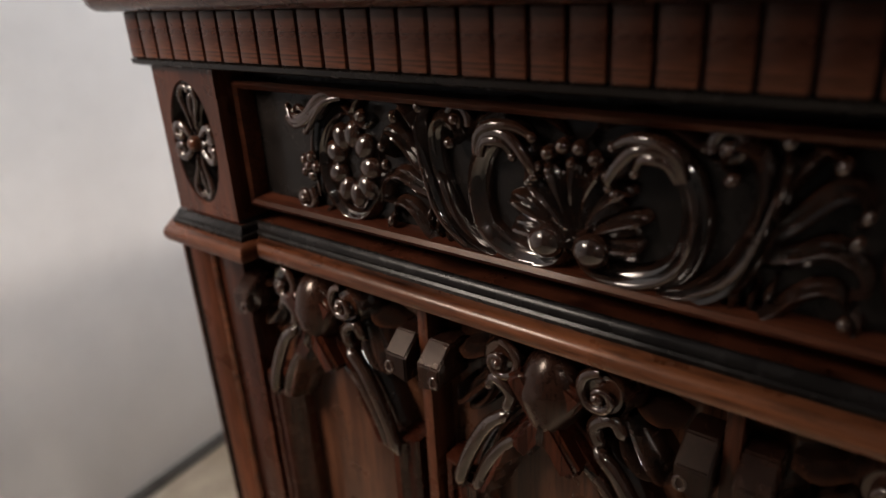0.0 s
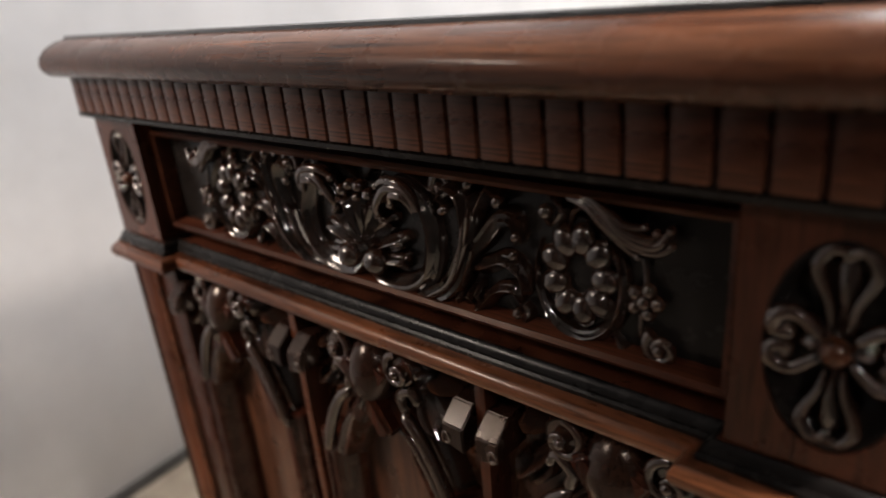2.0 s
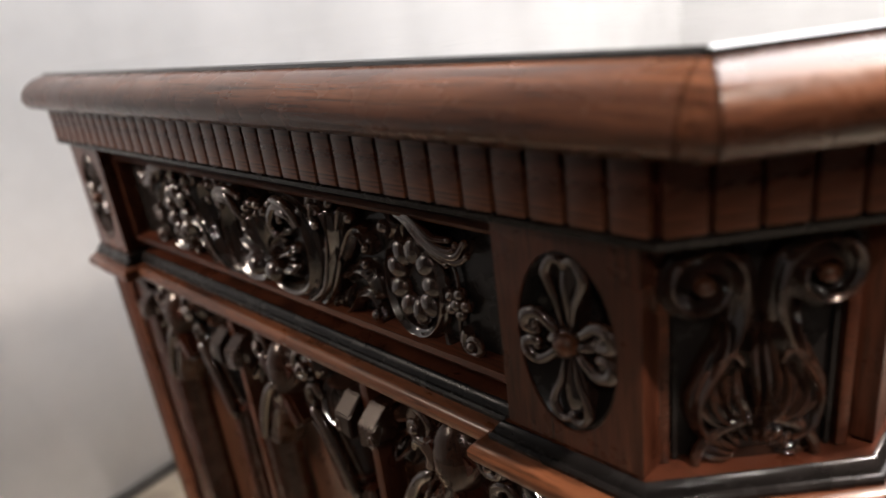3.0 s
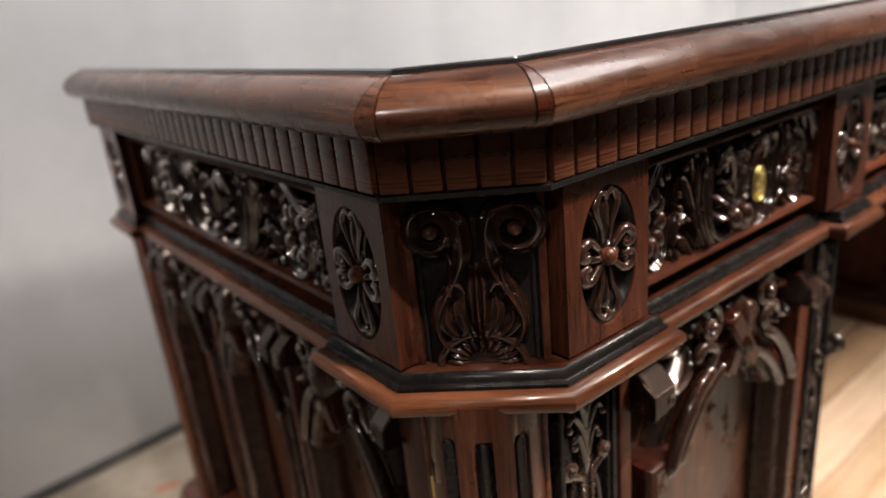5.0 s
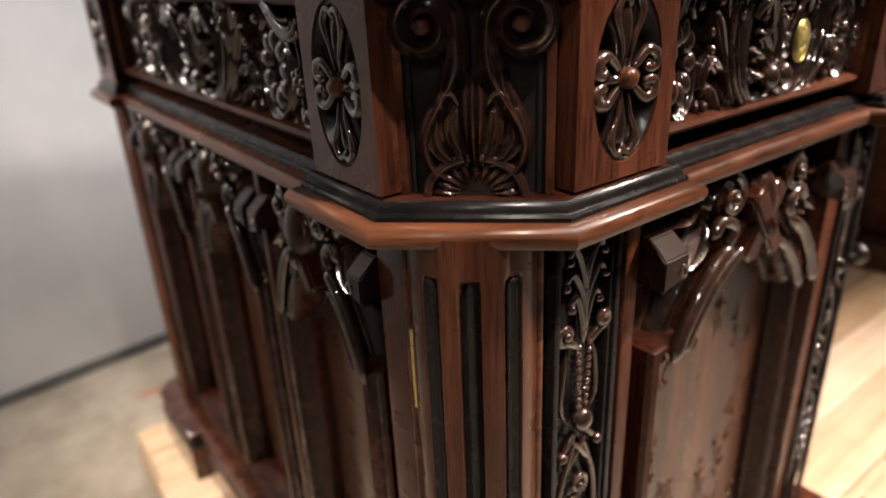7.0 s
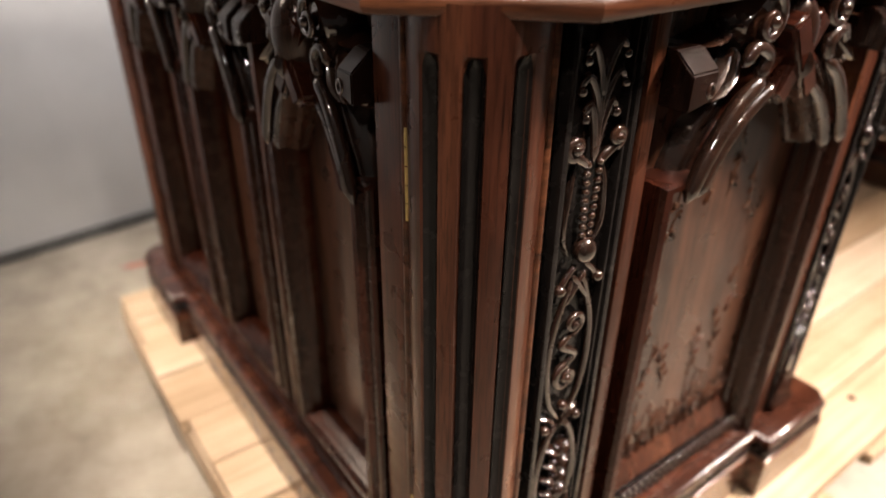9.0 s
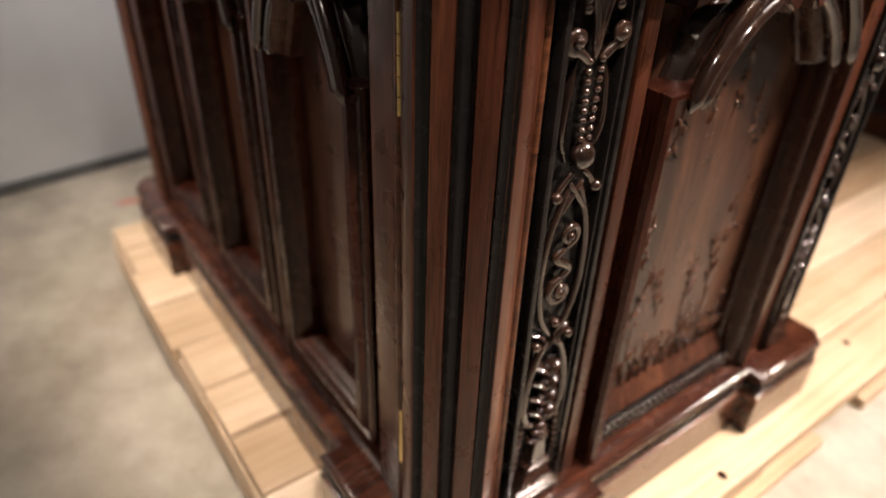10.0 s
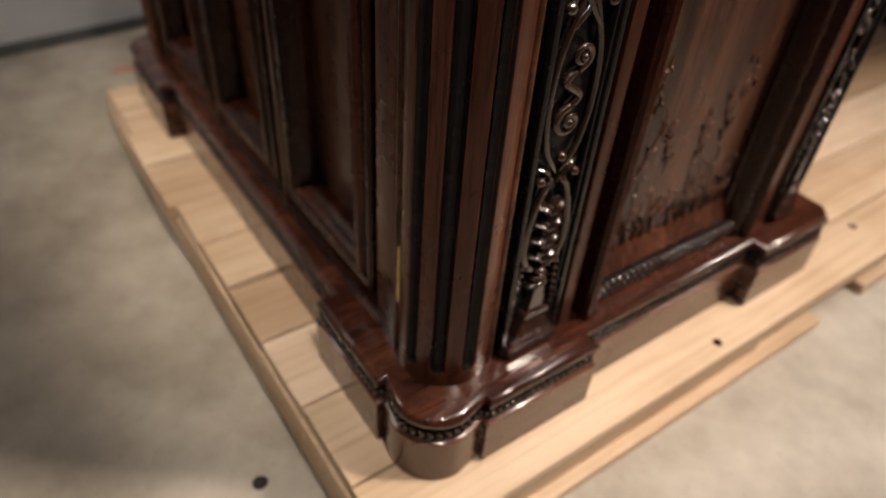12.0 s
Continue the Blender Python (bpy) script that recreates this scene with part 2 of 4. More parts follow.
def moulding(path, profile, closed=False, bm=None):
    """A profile of (outward, z) pairs, swept along a plan path whose outside lies to the right."""
    bm = bm or bmesh.new()
    rails = [[bm.verts.new((q.x, q.y, z)) for q in offset_path(path, d, closed)] for d, z in profile]
    n, k = len(path), len(profile)
    for i in range(n if closed else n - 1):
        j = (i + 1) % n
        for a in range(k):
            b = (a + 1) % k
            bm.faces.new((rails[a][i], rails[a][j], rails[b][j], rails[b][i]))
    if not closed:
        bm.faces.new([rails[a][0] for a in range(k)])
        bm.faces.new([rails[a][-1] for a in reversed(range(k))])
    return bm


def plinth(path, profile):
    """A solid with a moulded edge: the profile runs from the bottom rim to the top rim, both closed by one face."""
    bm = bmesh.new()
    rails = [[bm.verts.new((q.x, q.y, z)) for q in offset_path(path, d, True)] for d, z in profile]
    n = len(path)
    for a, b in zip(rails[:-1], rails[1:]):
        for i in range(n):
            j = (i + 1) % n
            bm.faces.new((a[i], a[j], b[j], b[i]))
    bm.faces.new(list(reversed(rails[0])))
    bm.faces.new(rails[-1])
    return bm


def tube(bm, pts, radii, flat=1.0, sides=8):
    """A tapering round bar along points, pressed flat in the third axis."""
    pts = [Vector(p) for p in pts]
    n, rings = len(pts), []
    for i, p in enumerate(pts):
        t = (pts[min(i + 1, n - 1)] - pts[max(i - 1, 0)]).normalized()
        up = Vector((0, 0, 1)) if abs(t.z) < 0.9 else Vector((0, 1, 0))
        a = t.cross(up).normalized()
        b = a.cross(t).normalized()
        r = radii[i] if isinstance(radii, (list, tuple)) else radii
        rings.append([bm.verts.new(p + a * math.cos(2 * math.pi * s / sides) * r + b * math.sin(2 * math.pi * s / sides) * r * flat) for s in range(sides)])
    for i in range(n - 1):
        for s in range(sides):
            q = (s + 1) % sides
            bm.faces.new((rings[i][s], rings[i][q], rings[i + 1][q], rings[i + 1][s]))
    bm.faces.new(list(reversed(rings[0])))
    bm.faces.new(rings[-1])


def curve_points(ctrl, n=20):
    """A smooth line through control points."""
    c = [Vector(p) for p in ctrl]
    c = [c[0] * 2 - c[1]] + c + [c[-1] * 2 - c[-2]]
    out, spans = [], len(c) - 3
    for i in range(n + 1):
        s = min(i / n * spans, spans - 1e-6)
        k = int(s)
        f = s - k
        a, b, d, e = c[k], c[k + 1], c[k + 2], c[k + 3]
        out.append(0.5 * ((2 * b) + (d - a) * f + (2 * a - 5 * b + 4 * d - e) * f * f + (3 * b - a - 3 * d + e) * f ** 3))
    return out


def stem(bm, ctrl, r0, r1, w=0.004, flat=0.8, n=18, rm=None):
    """A carved stem in the (u, v) plane; w: its height at the middle line."""
    pts = curve_points([(u, v, w) for u, v in ctrl], n)
    rm = rm if rm is not None else (r0 + r1) / 2
    rad = [((r0 + (rm - r0) * 2 * f) if f < 0.5 else (rm + (r1 - rm) * (2 * f - 1))) * min(1.0, 0.25 + 9 * f, 0.25 + 9 * (1 - f)) for f in [i / n for i in range(n + 1)]]
    tube(bm, pts, rad, flat)


def scroll(bm, cu, cv, r, turns, start, way, thick, w=0.004, n=30, lift=0.003):
    """A volute that winds inwards to an eye."""
    pts, rad = [], []
    for i in range(n + 1):
        f = i / n
        a = radians(start) + way * f * turns * 2 * math.pi
        q = r * (1 - 0.80 * f)
        pts.append((cu + q * math.cos(a), cv + q * math.sin(a), w + lift * f))
        rad.append(thick * (1 - 0.45 * f))
    tube(bm, pts, rad, 0.9, 7)
    bead(bm, cu, cv, w + lift, thick * 1.1)


def bead(bm, u, v, w, r, sx=1.0, sy=1.0, sz=1.0, turn=0.0, seg=8):
    m = Matrix.Translation((u, v, w)) @ Matrix.Rotation(radians(turn), 4, "Z") @ Matrix.Diagonal((sx, sy, sz, 1))
    bmesh.ops.create_uvsphere(bm, u_segments=seg, v_segments=max(5, seg - 2), radius=r, matrix=m)


def leaf(bm, u, v, length, width, turn, w=0.003, rise=0.006, lobes=0, n=10):
    """A pointed carved leaf with a raised rib; turn: degrees from the v axis."""
    rows = []
    ca, sa = math.cos(radians(turn)), math.sin(radians(turn))
    for i in range(n + 1):
        f = i / n
        half = width * (math.sin(math.pi * min(1, f * 0.92 + 0.08)) ** 0.8) * (1 + (0.22 * math.cos(lobes * 2 * math.pi * f) if lobes else 0))
        curl = rise * (0.5 + math.sin(math.pi * f) * 0.6)
        row = []
        for s, h in ((-1, 0.0), (-0.6, 0.75), (-0.22, 0.55), (0, 1.0), (0.22, 0.55), (0.6, 0.75), (1, 0.0)):
            x, y = s * half * 0.5, f * length
            row.append(bm.verts.new((u + x * ca - y * sa, v + x * sa + y * ca, w - 0.004 + (0.004 + curl) * h)))
        rows.append(row)
    for i in range(n):
        for s in range(6):
            bm.faces.new((rows[i][s], rows[i][s + 1], rows[i + 1][s + 1], rows[i + 1][s]))


def spread(values, f):
    """A value between the entries of a list, at f from 0 to 1."""
    s = min(f, 0.9999) * (len(values) - 1)
    k = int(s)
    return values[k] + (values[k + 1] - values[k]) * (s - k)


def gouge(bm, ctrl, halves, rise=0.009, ridges=2, w=0.0, n=28, swell=0.35):
    """A rounded carved band along a curve, cut lengthwise by gouge lines; halves: its half widths on the way."""
    pts = curve_points([(u, v, 0) for u, v in ctrl], n)
    m = 4 * ridges + 2
    rows = []
    for i, p in enumerate(pts):
        f = i / n
        t = (pts[min(i + 1, n)] - pts[max(i - 1, 0)]).normalized()
        side = Vector((-t.y, t.x, 0))
        half = spread(halves, f)
        top = rise * (1 - swell + swell * math.sin(math.pi * f)) * min(1.0, 0.35 + half / 0.006)
        row = []
        for k in range(m + 1):
            s = -1 + 2 * k / m
            h = math.sqrt(max(0.0, 1 - s * s)) * (0.70 + 0.30 * abs(math.cos(math.pi * ridges * s / 2)))
            q = p + side * (s * half)
            row.append(bm.verts.new((q.x, q.y, w - 0.002 + (0.002 + top) * h)))
        rows.append(row)
    for a, b in zip(rows[:-1], rows[1:]):
        for k in range(m):
            bm.faces.new((a[k], a[k + 1], b[k + 1], b[k]))
    bm.faces.new(rows[0])
    bm.faces.new(list(reversed(rows[-1])))


def frond(bm, ctrl, width, fingers=5, r=0.0026, w=0.002, rise=0.008, curl=0.006):
    """A spreading leaf: a gouged body whose ribs run out into curling fingers."""
    gouge(bm, ctrl, [width * 0.25, width * 0.62, width * 0.80, width * 0.55, 0.001], rise * 0.75, 3, w - 0.002)
    pts = curve_points([(u, v, 0) for u, v in ctrl], 24)
    for j in range(fingers):
        s = -1 + 2 * j / (fingers - 1)
        last = 24 - int(9 * abs(s) ** 1.5)
        line, rad = [], []
        for i in range(2, last + 1):
            f = i / 24
            t = (pts[min(i + 1, 24)] - pts[i - 1]).normalized()
            side = Vector((-t.y, t.x, 0))
            g = (i - 2) / max(1, last - 2)
            out = s * width * (0.18 + 0.82 * f ** 1.1) + s * curl * max(0.0, g - 0.7) * 3
            q = pts[i] + side * out
            line.append((q.x, q.y, w + rise * (0.45 + 0.55 * math.sin(math.pi * min(1, 0.15 + 0.75 * g)))))
            rad.append(r * (0.55 + 0.75 * math.sin(math.pi * (0.1 + 0.8 * g))))
        tube(bm, line, rad, 1.0, 7)
        bead(bm, line[-1][0], line[-1][1], line[-1][2], r * 1.15, seg=7)


def puffed(bm, by):
    """Every surface moved outwards a little."""
    bmesh.ops.recalc_face_normals(bm, faces=bm.faces)
    bm.normal_update()
    for v, k in [(v, v.normal.copy()) for v in bm.verts]:
        v.co += k * by
    return bm


def face_frame(x, y, z, facing):
    """Local u to the right, v up and w out of a face that looks along facing (degrees in plan)."""
    a = radians(facing)
    wx, wy = math.cos(a), math.sin(a)
    return Matrix(((-wy, 0, wx, x), (wx, 0, wy, y), (0, 1, 0, z), (0, 0, 0, 1)))


# ---- setting ----
def setting(name, bm, material, label, category):
    ob = part(name, bm, material, smooth=False)
    return tagged(ob, label, category, kind="structure")


setting("floor", solid(-3.2, 3.4, -3.2, 3.6, -0.1, 0.0), CONCRETE, "worn grey-beige concrete workshop floor", "floor")
setting("ceiling", solid(-3.3, 3.5, -3.3, 3.7, 3.9, 4.0), PLASTER, "plain off-white plaster ceiling", "ceiling")
wall_turn = pose(-1.368, 0, 0, 0, 0, 6)
w = setting("wall_west", solid(-0.15, 0.0, -3.4, 4.2, 0.0, 3.9), PLASTER, "scuffed off-white plaster wall behind the desk", "wall")
w.matrix_basis = wall_turn
# Low strip, darker than the wall above it.
b = setting("baseboard", solid(0.001, 0.012, -3.3, 4.1, 0.0, 0.022), FOOT_GREY, "low dark grey strip along the wall foot", "baseboard")
b.matrix_basis = wall_turn
setting("wall_east", solid(3.2, 3.35, -3.2, 3.6, 0.0, 3.9), DIM_ROOM, "plain unseen wall, coloured dark to stand in for a dim room", "wall")
setting("wall_north", solid(-3.2, 3.35, 3.4, 3.55, 0.0, 3.9), PLASTER, "plain off-white plaster wall", "wall")
setting("wall_south", solid(-3.2, 3.35, -3.2, -3.05, 0.0, 3.9), DIM_ROOM, "plain unseen wall, coloured dark to stand in for a dim room", "wall")
# Unseen slab, added to block the side light and give the floor's shadow edge.
setting("wall_return", solid(0.80, 0.92, -3.05, -0.178, 0.0, 3.9), DIM_ROOM, "unseen dark slab added to keep side light off part of the floor", "wall")

# marks on the floor
bm = bmesh.new()
rng = random.Random(5)
ring = [bm.verts.new((math.cos(a) * 0.040 * rng.uniform(0.4, 1.1), math.sin(a) * 0.014 * rng.uniform(0.6, 1.2), 0.0015)) for a in [i * math.pi / 9 for i in range(18)]]
bm.faces.new(ring)
mark = part("paint_mark", bm, RED_PAINT, smooth=False, place=pose(-1.165, 0.008, 0.0, 0, 0, 70))
tagged(mark, "faded red paint smear on the concrete floor", "paint mark", kind="structure")
bm = bmesh.new()
bmesh.ops.create_cone(bm, cap_ends=True, segments=14, radius1=0.0085, radius2=0.006, depth=0.004, matrix=pose(-0.125, -0.127, 0.002))
tagged(part("floor_plug", bm, TAR), "small dark plug set in the concrete floor", "plug")

# ---- pallet ----
DECK = 0.102
SX, YC = -0.4250, 1.068
pallet = new("pallet")
pallet.matrix_basis = pose(-0.4, 1.0, 0)
tagged(pallet, "raw yellow pine pallet with close-laid deck boards on the concrete floor", "pallet")


def under(parent):
    return Matrix.Translation(parent.matrix_basis.translation).inverted()


rng = random.Random(11)
edges = [0.067, -0.016, -0.120, -0.222, -0.318, -0.415, -0.512, -0.624, -0.722, -0.808, -0.888]
for a, c in zip(edges[:-1], edges[1:]):
    y0 = -0.073 + rng.uniform(-0.001, 0.001)
    if c in (-0.624, -0.722):
        y0 -= 0.010
    gap = 0.0032
    part("deck_board", solid(c + gap, a - (0.006 if a == -0.318 else 0.0), y0, 2.24, DECK - 0.022, DECK - rng.uniform(0, 0.0022), 0.002), PINE, pallet, place=under(pallet))
for k, y in enumerate((-0.076, 0.50, 1.05, 1.60, 2.13)):
    part("stringer", solid(-0.886, 0.046, y, y + 0.06, 0.018, DECK - 0.0225, 0.003), PINE, pallet, place=under(pallet))
for x0, x1 in ((-0.02, 0.066), (-0.47, -0.38), (-0.88, -0.79)):
    part("base_board", solid(x0, x1, -0.07, 0.62 if x0 > -0.1 else 2.13, 0.0, 0.0175, 0.002), PINE, pallet, place=under(pallet))
part("base_board", solid(-0.03, 0.062, 0.74, 2.2, 0.0, 0.0175, 0.002), PINE, pallet, place=under(pallet))
part("front_block", solid(-0.02, 0.052, -0.015, 0.49, 0.018, DECK - 0.0225, 0.003), PINE, pallet, place=under(pallet))
for x, y in ((0.051, 0.370), (0.010, 0.727)):
    bm = bmesh.new()
    bead(bm, x, y, DECK, 0.005, 1.2, 1, 0.12)
    part("knot", bm, SHADE_WOOD, pallet, "dark knot in the pine", place=under(pallet))

# ---- desk ----
desk = new("desk")
desk.matrix_basis = pose(SX, YC, DECK)
tagged(desk, "carved mahogany pedestal desk with black friezes standing on a pallet", "desk")
LOCAL = under(desk)
# parts that the far pedestal repeats
TWIN = []


def dpart(name, bm, material, label="", place=None, parent=None, twin=False, smooth=True):
    ob = part(name, bm, material, parent or desk, label, LOCAL @ place if place is not None and parent is None else (LOCAL if parent is None else place), smooth)
    if twin:
        TWIN.append(ob)
    return ob


def ring_path(half):
    """Closes a path: half is the quarter from the middle of the side to the middle of the front; the rest mirrors it."""
    q = [Vector(p) for p in half]
    front = q + [Vector((p.x, 2 * YC - p.y)) for p in reversed(q)]
    return [tuple(p) for p in front] + [(2 * SX - p.x, p.y) for p in reversed(front)]


# tabletop
slab = [(-0.0370, -0.035), (-0.0225, -0.0315), (0.0338, 0.0330), (0.0355, 0.0445)]
path = ring_path(slab)
prof = [(-0.30, 0.8965), (-0.014, 0.8965), (-0.007, 0.8975), (-0.002, 0.902), (0.0, 0.909), (-0.002, 0.916), (-0.008, 0.923), (-0.017, 0.9285), (-0.027, 0.9310), (-0.30, 0.9310)]
n = len(path)
for i in range(n):
    a, c = Vector(path[i]), Vector(path[(i + 1) % n])
    d = (c - a).normalized()
    axis = "x" if abs(d.x) > 0.9 else "y" if abs(d.y) > 0.9 else "d"
    bm = bmesh.new()
    inner = [offset_path(path, dd, True) for dd, z in prof]
    rows = []
    for (dd, z), line in zip(prof, inner):
        p0, p1 = line[i], line[(i + 1) % n]
        t = (p1 - p0).normalized() * 0.0006
        rows.append((bm.verts.new((p0.x + t.x, p0.y + t.y, z)), bm.verts.new((p1.x - t.x, p1.y - t.y, z))))
    for k in range(len(rows)):
        u, v = rows[k], rows[(k + 1) % len(rows)]
        bm.faces.new((u[0], u[1], v[1], v[0]))
    bm.faces.new([r[0] for r in rows])
    bm.faces.new([r[1] for r in reversed(rows)])
    # The short facets are darker than the rest of the edge.
    if (c - a).length < 0.0135:
        dpart("corner_joint", bm, SHADE_WOOD, "dark joint piece in the tabletop edge")
    else:
        dpart("tabletop_edge", bm, SLAB[axis], "rounded lacquered mahogany tabletop edge")
top_path = [tuple(p) for p in offset_path(path, -0.028, True)]
dpart("top_border", plinth(top_path, [(0.0, 0.9290), (0.0, 0.9335), (-0.0015, 0.9345)]), LEATHER, "polished black top surface", smooth=False)

# frieze carcass and dentils
dent = [(-0.053, -0.018), (0.018, 0.058)]
path = ring_path(dent)
# The band is darker than the dentils set on it.
dpart("dentil_band", moulding(path, [(-0.10, 0.8615), (-0.004, 0.8615), (-0.004, 0.8962), (-0.10, 0.8962)], True), SHADE_WOOD, "dark band behind the dentils", smooth=False)
dpart("band_fillet", moulding(path, [(-0.10, 0.8550), (-0.006, 0.8550), (-0.001, 0.8570), (0.0, 0.8605), (-0.003, 0.8620), (-0.10, 0.8620)], True), BLACK, "black fillet under the dentils")
band = desk.children[-2]
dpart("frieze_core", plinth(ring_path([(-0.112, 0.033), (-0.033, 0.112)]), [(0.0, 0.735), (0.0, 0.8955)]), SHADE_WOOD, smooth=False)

# shelf moulding
shelf_q = [(-0.169, -0.010), (-0.169, -0.026), (-0.0580, -0.026), (0.0275, 0.0615), (0.0275, 0.187), (0.010, 0.187), (0.010, 0.467), (0.027, 0.467), (0.027, 0.560), (0.010, 0.560)]
path = ring_path(shelf_q)
dpart("shelf_board", plinth(path, [(-0.0158, 0.716), (-0.0158, 0.7325)]), WOOD["h"], "mahogany shelf under the drawers", smooth=False)
dpart("shelf_bead", moulding(path, [(-0.0098, 0.7215), (-0.0094, 0.7245), (-0.0106, 0.7262), (-0.0122, 0.7266), (-0.0126, 0.7292), (-0.0138, 0.7310), (-0.0150, 0.7324), (-0.0160, 0.7330), (-0.0168, 0.7330), (-0.0168, 0.7216)], True), GLOSS, "black double-bead moulding")
dpart("shelf_lip", moulding(path, [(-0.05, 0.7062), (-0.008, 0.7062), (-0.002, 0.7078), (0.0, 0.7115), (0.0, 0.7150), (-0.0018, 0.7186), (-0.0050, 0.7208), (-0.0085, 0.7216), (-0.0105, 0.7218), (-0.05, 0.7218)], True), LIP_WOOD, "rounded mahogany lip")

# drawers
def drawer_carving():
    """Scrolling acanthus in pieces: palmette, C scrolls, flame leaves, bead wreaths and tendrils."""
    out = []
    for a, l in ((84, 0.040), (-84, 0.040), (62, 0.046), (-62, 0.046), (40, 0.048), (-40, 0.048), (20, 0.050), (-20, 0.050), (0, 0.052)):
        bm = bmesh.new()
        ca, sa = math.cos(radians(a)), math.sin(radians(a))
        gouge(bm, [(-sa * 0.004, -0.028 + ca * 0.002), (-sa * l * 0.45, -0.028 + ca * l * 0.55), (-sa * l * 0.98, -0.028 + ca * l * 0.92), (-sa * l * 1.08, -0.028 + ca * l * 0.84)], [0.0025, 0.0050, 0.0078, 0.0068, 0.0012], 0.014, 2, 0.0, 18, 0.8)
        out.append(("palmette_leaf", bm))
    for u, v, r in ((-0.015, 0.024, 0.0050), (-0.0052, 0.0287, 0.0050), (0.0052, 0.0287, 0.0050), (0.015, 0.024, 0.0050), (0.022, 0.016, 0.0036), (-0.022, 0.016, 0.0036), (0.027, 0.007, 0.0036), (-0.027, 0.007, 0.0036), (0.0, 0.020, 0.0036)):
        bm = bmesh.new()
        bead(bm, u, v, 0.0095, r, 1, 1, 1.3)
        out.append(("palmette_bead", bm))
    for s in (-1, 1):
        bm = bmesh.new()
        bead(bm, s * 0.0150, -0.026, 0.012, 0.0105, 1.15, 0.95, 0.85, seg=12)
        gouge(bm, [(s * 0.024, -0.020), (s * 0.011, -0.015), (s * 0.003, -0.028), (s * 0.014, -0.041), (s * 0.042, -0.042), (s * 0.064, -0.029), (s * 0.071, -0.004), (s * 0.065, 0.018), (s * 0.050, 0.031), (s * 0.036, 0.032)], [0.002, 0.0035, 0.0045, 0.0075, 0.0098, 0.0095, 0.0090, 0.0080, 0.0060, 0.001], 0.013, 2, 0.0, 56)
        frond(bm, [(s * 0.066, 0.012), (s * 0.058, 0.030), (s * 0.040, 0.032), (s * 0.026, 0.018), (s * 0.024, 0.010)], 0.0090, 3, 0.0030, 0.006, 0.009, 0.003)
        out.append(("c_scroll", bm))
        bm = bmesh.new()
        gouge(bm, [(s * 0.005, 0.031), (s * 0.020, 0.043), (s * 0.042, 0.046), (s * 0.062, 0.039), (s * 0.078, 0.028)], [0.0015, 0.0045, 0.0062, 0.0055, 0.002], 0.010, 2, 0.0, 26)
        scroll(bm, s * 0.085, 0.036, 0.0098, 1.25, 200 if s > 0 else -20, -s, 0.0040, 0.005)
        out.append(("upper_scroll", bm))
        bm = bmesh.new()
        gouge(bm, [(s * 0.050, -0.044), (s * 0.074, -0.040), (s * 0.092, -0.026), (s * 0.104, -0.006), (s * 0.112, 0.012)], [0.003, 0.0085, 0.0105, 0.0115, 0.008], 0.016, 3, 0.0, 30)
        gouge(bm, [(s * 0.096, -0.014), (s * 0.104, 0.010), (s * 0.102, 0.030), (s * 0.091, 0.037), (s * 0.083, 0.029), (s * 0.089, 0.021)], [0.0050, 0.0072, 0.0072, 0.0056, 0.0040, 0.0025], 0.014, 2, 0.0, 34)
        gouge(bm, [(s * 0.101, -0.008), (s * 0.113, 0.014), (s * 0.117, 0.032), (s * 0.109, 0.044)], [0.0050, 0.0078, 0.0062, 0.0020], 0.016, 2, 0.0, 24)
        gouge(bm, [(s * 0.112, 0.012), (s * 0.125, 0.030), (s * 0.136, 0.040), (s * 0.144, 0.034), (s * 0.139, 0.028)], [0.0030, 0.0062, 0.0060, 0.0042, 0.0025], 0.014, 2, 0.0, 26)
        gouge(bm, [(s * 0.103, -0.008), (s * 0.122, 0.005), (s * 0.142, 0.020), (s * 0.157, 0.023), (s * 0.163, 0.012), (s * 0.155, 0.007)], [0.0050, 0.0080, 0.0080, 0.0060, 0.0044, 0.0025], 0.014, 3, 0.0, 32)
        gouge(bm, [(s * 0.100, -0.016), (s * 0.124, -0.012), (s * 0.146, -0.005), (s * 0.163, -0.010), (s * 0.168, -0.021), (s * 0.160, -0.026)], [0.0050, 0.0070, 0.0068, 0.0056, 0.0044, 0.0025], 0.013, 2, 0.0, 32)
        stem(bm, [(s * 0.070, -0.040), (s * 0.092, -0.026), (s * 0.106, -0.002), (s * 0.114, 0.020)], 0.001, 0.001, 0.0165, 0.9, 24, 0.0020)
        for u, v, r in ((0.116, 0.042, 0.0046), (0.146, 0.034, 0.0048), (0.160, 0.002, 0.0042), (0.088, 0.022, 0.0040), (0.163, 0.014, 0.0040)):
            bead(bm, s * u, v, 0.010, r, 1.2, 0.9, 0.9, s * 30)
        out.append(("flame_leaf", bm))
        bm = bmesh.new()
        gouge(bm, [(s * 0.058, -0.046), (s * 0.090, -0.049), (s * 0.114, -0.043), (s * 0.134, -0.028), (s * 0.152, -0.024), (s * 0.160, -0.032)], [0.003, 0.0060, 0.0068, 0.0058, 0.0050, 0.003], 0.011, 2, 0.0, 34)
        for u, v, a in ((0.092, -0.040, 10), (0.102, -0.037, 0), (0.112, -0.033, -8)):
            gouge(bm, [(s * u, v - 0.006), (s * (u + 0.002), v + 0.002), (s * (u + 0.005), v + 0.010)], [0.003, 0.0042, 0.002], 0.011, 1, 0.0, 10)
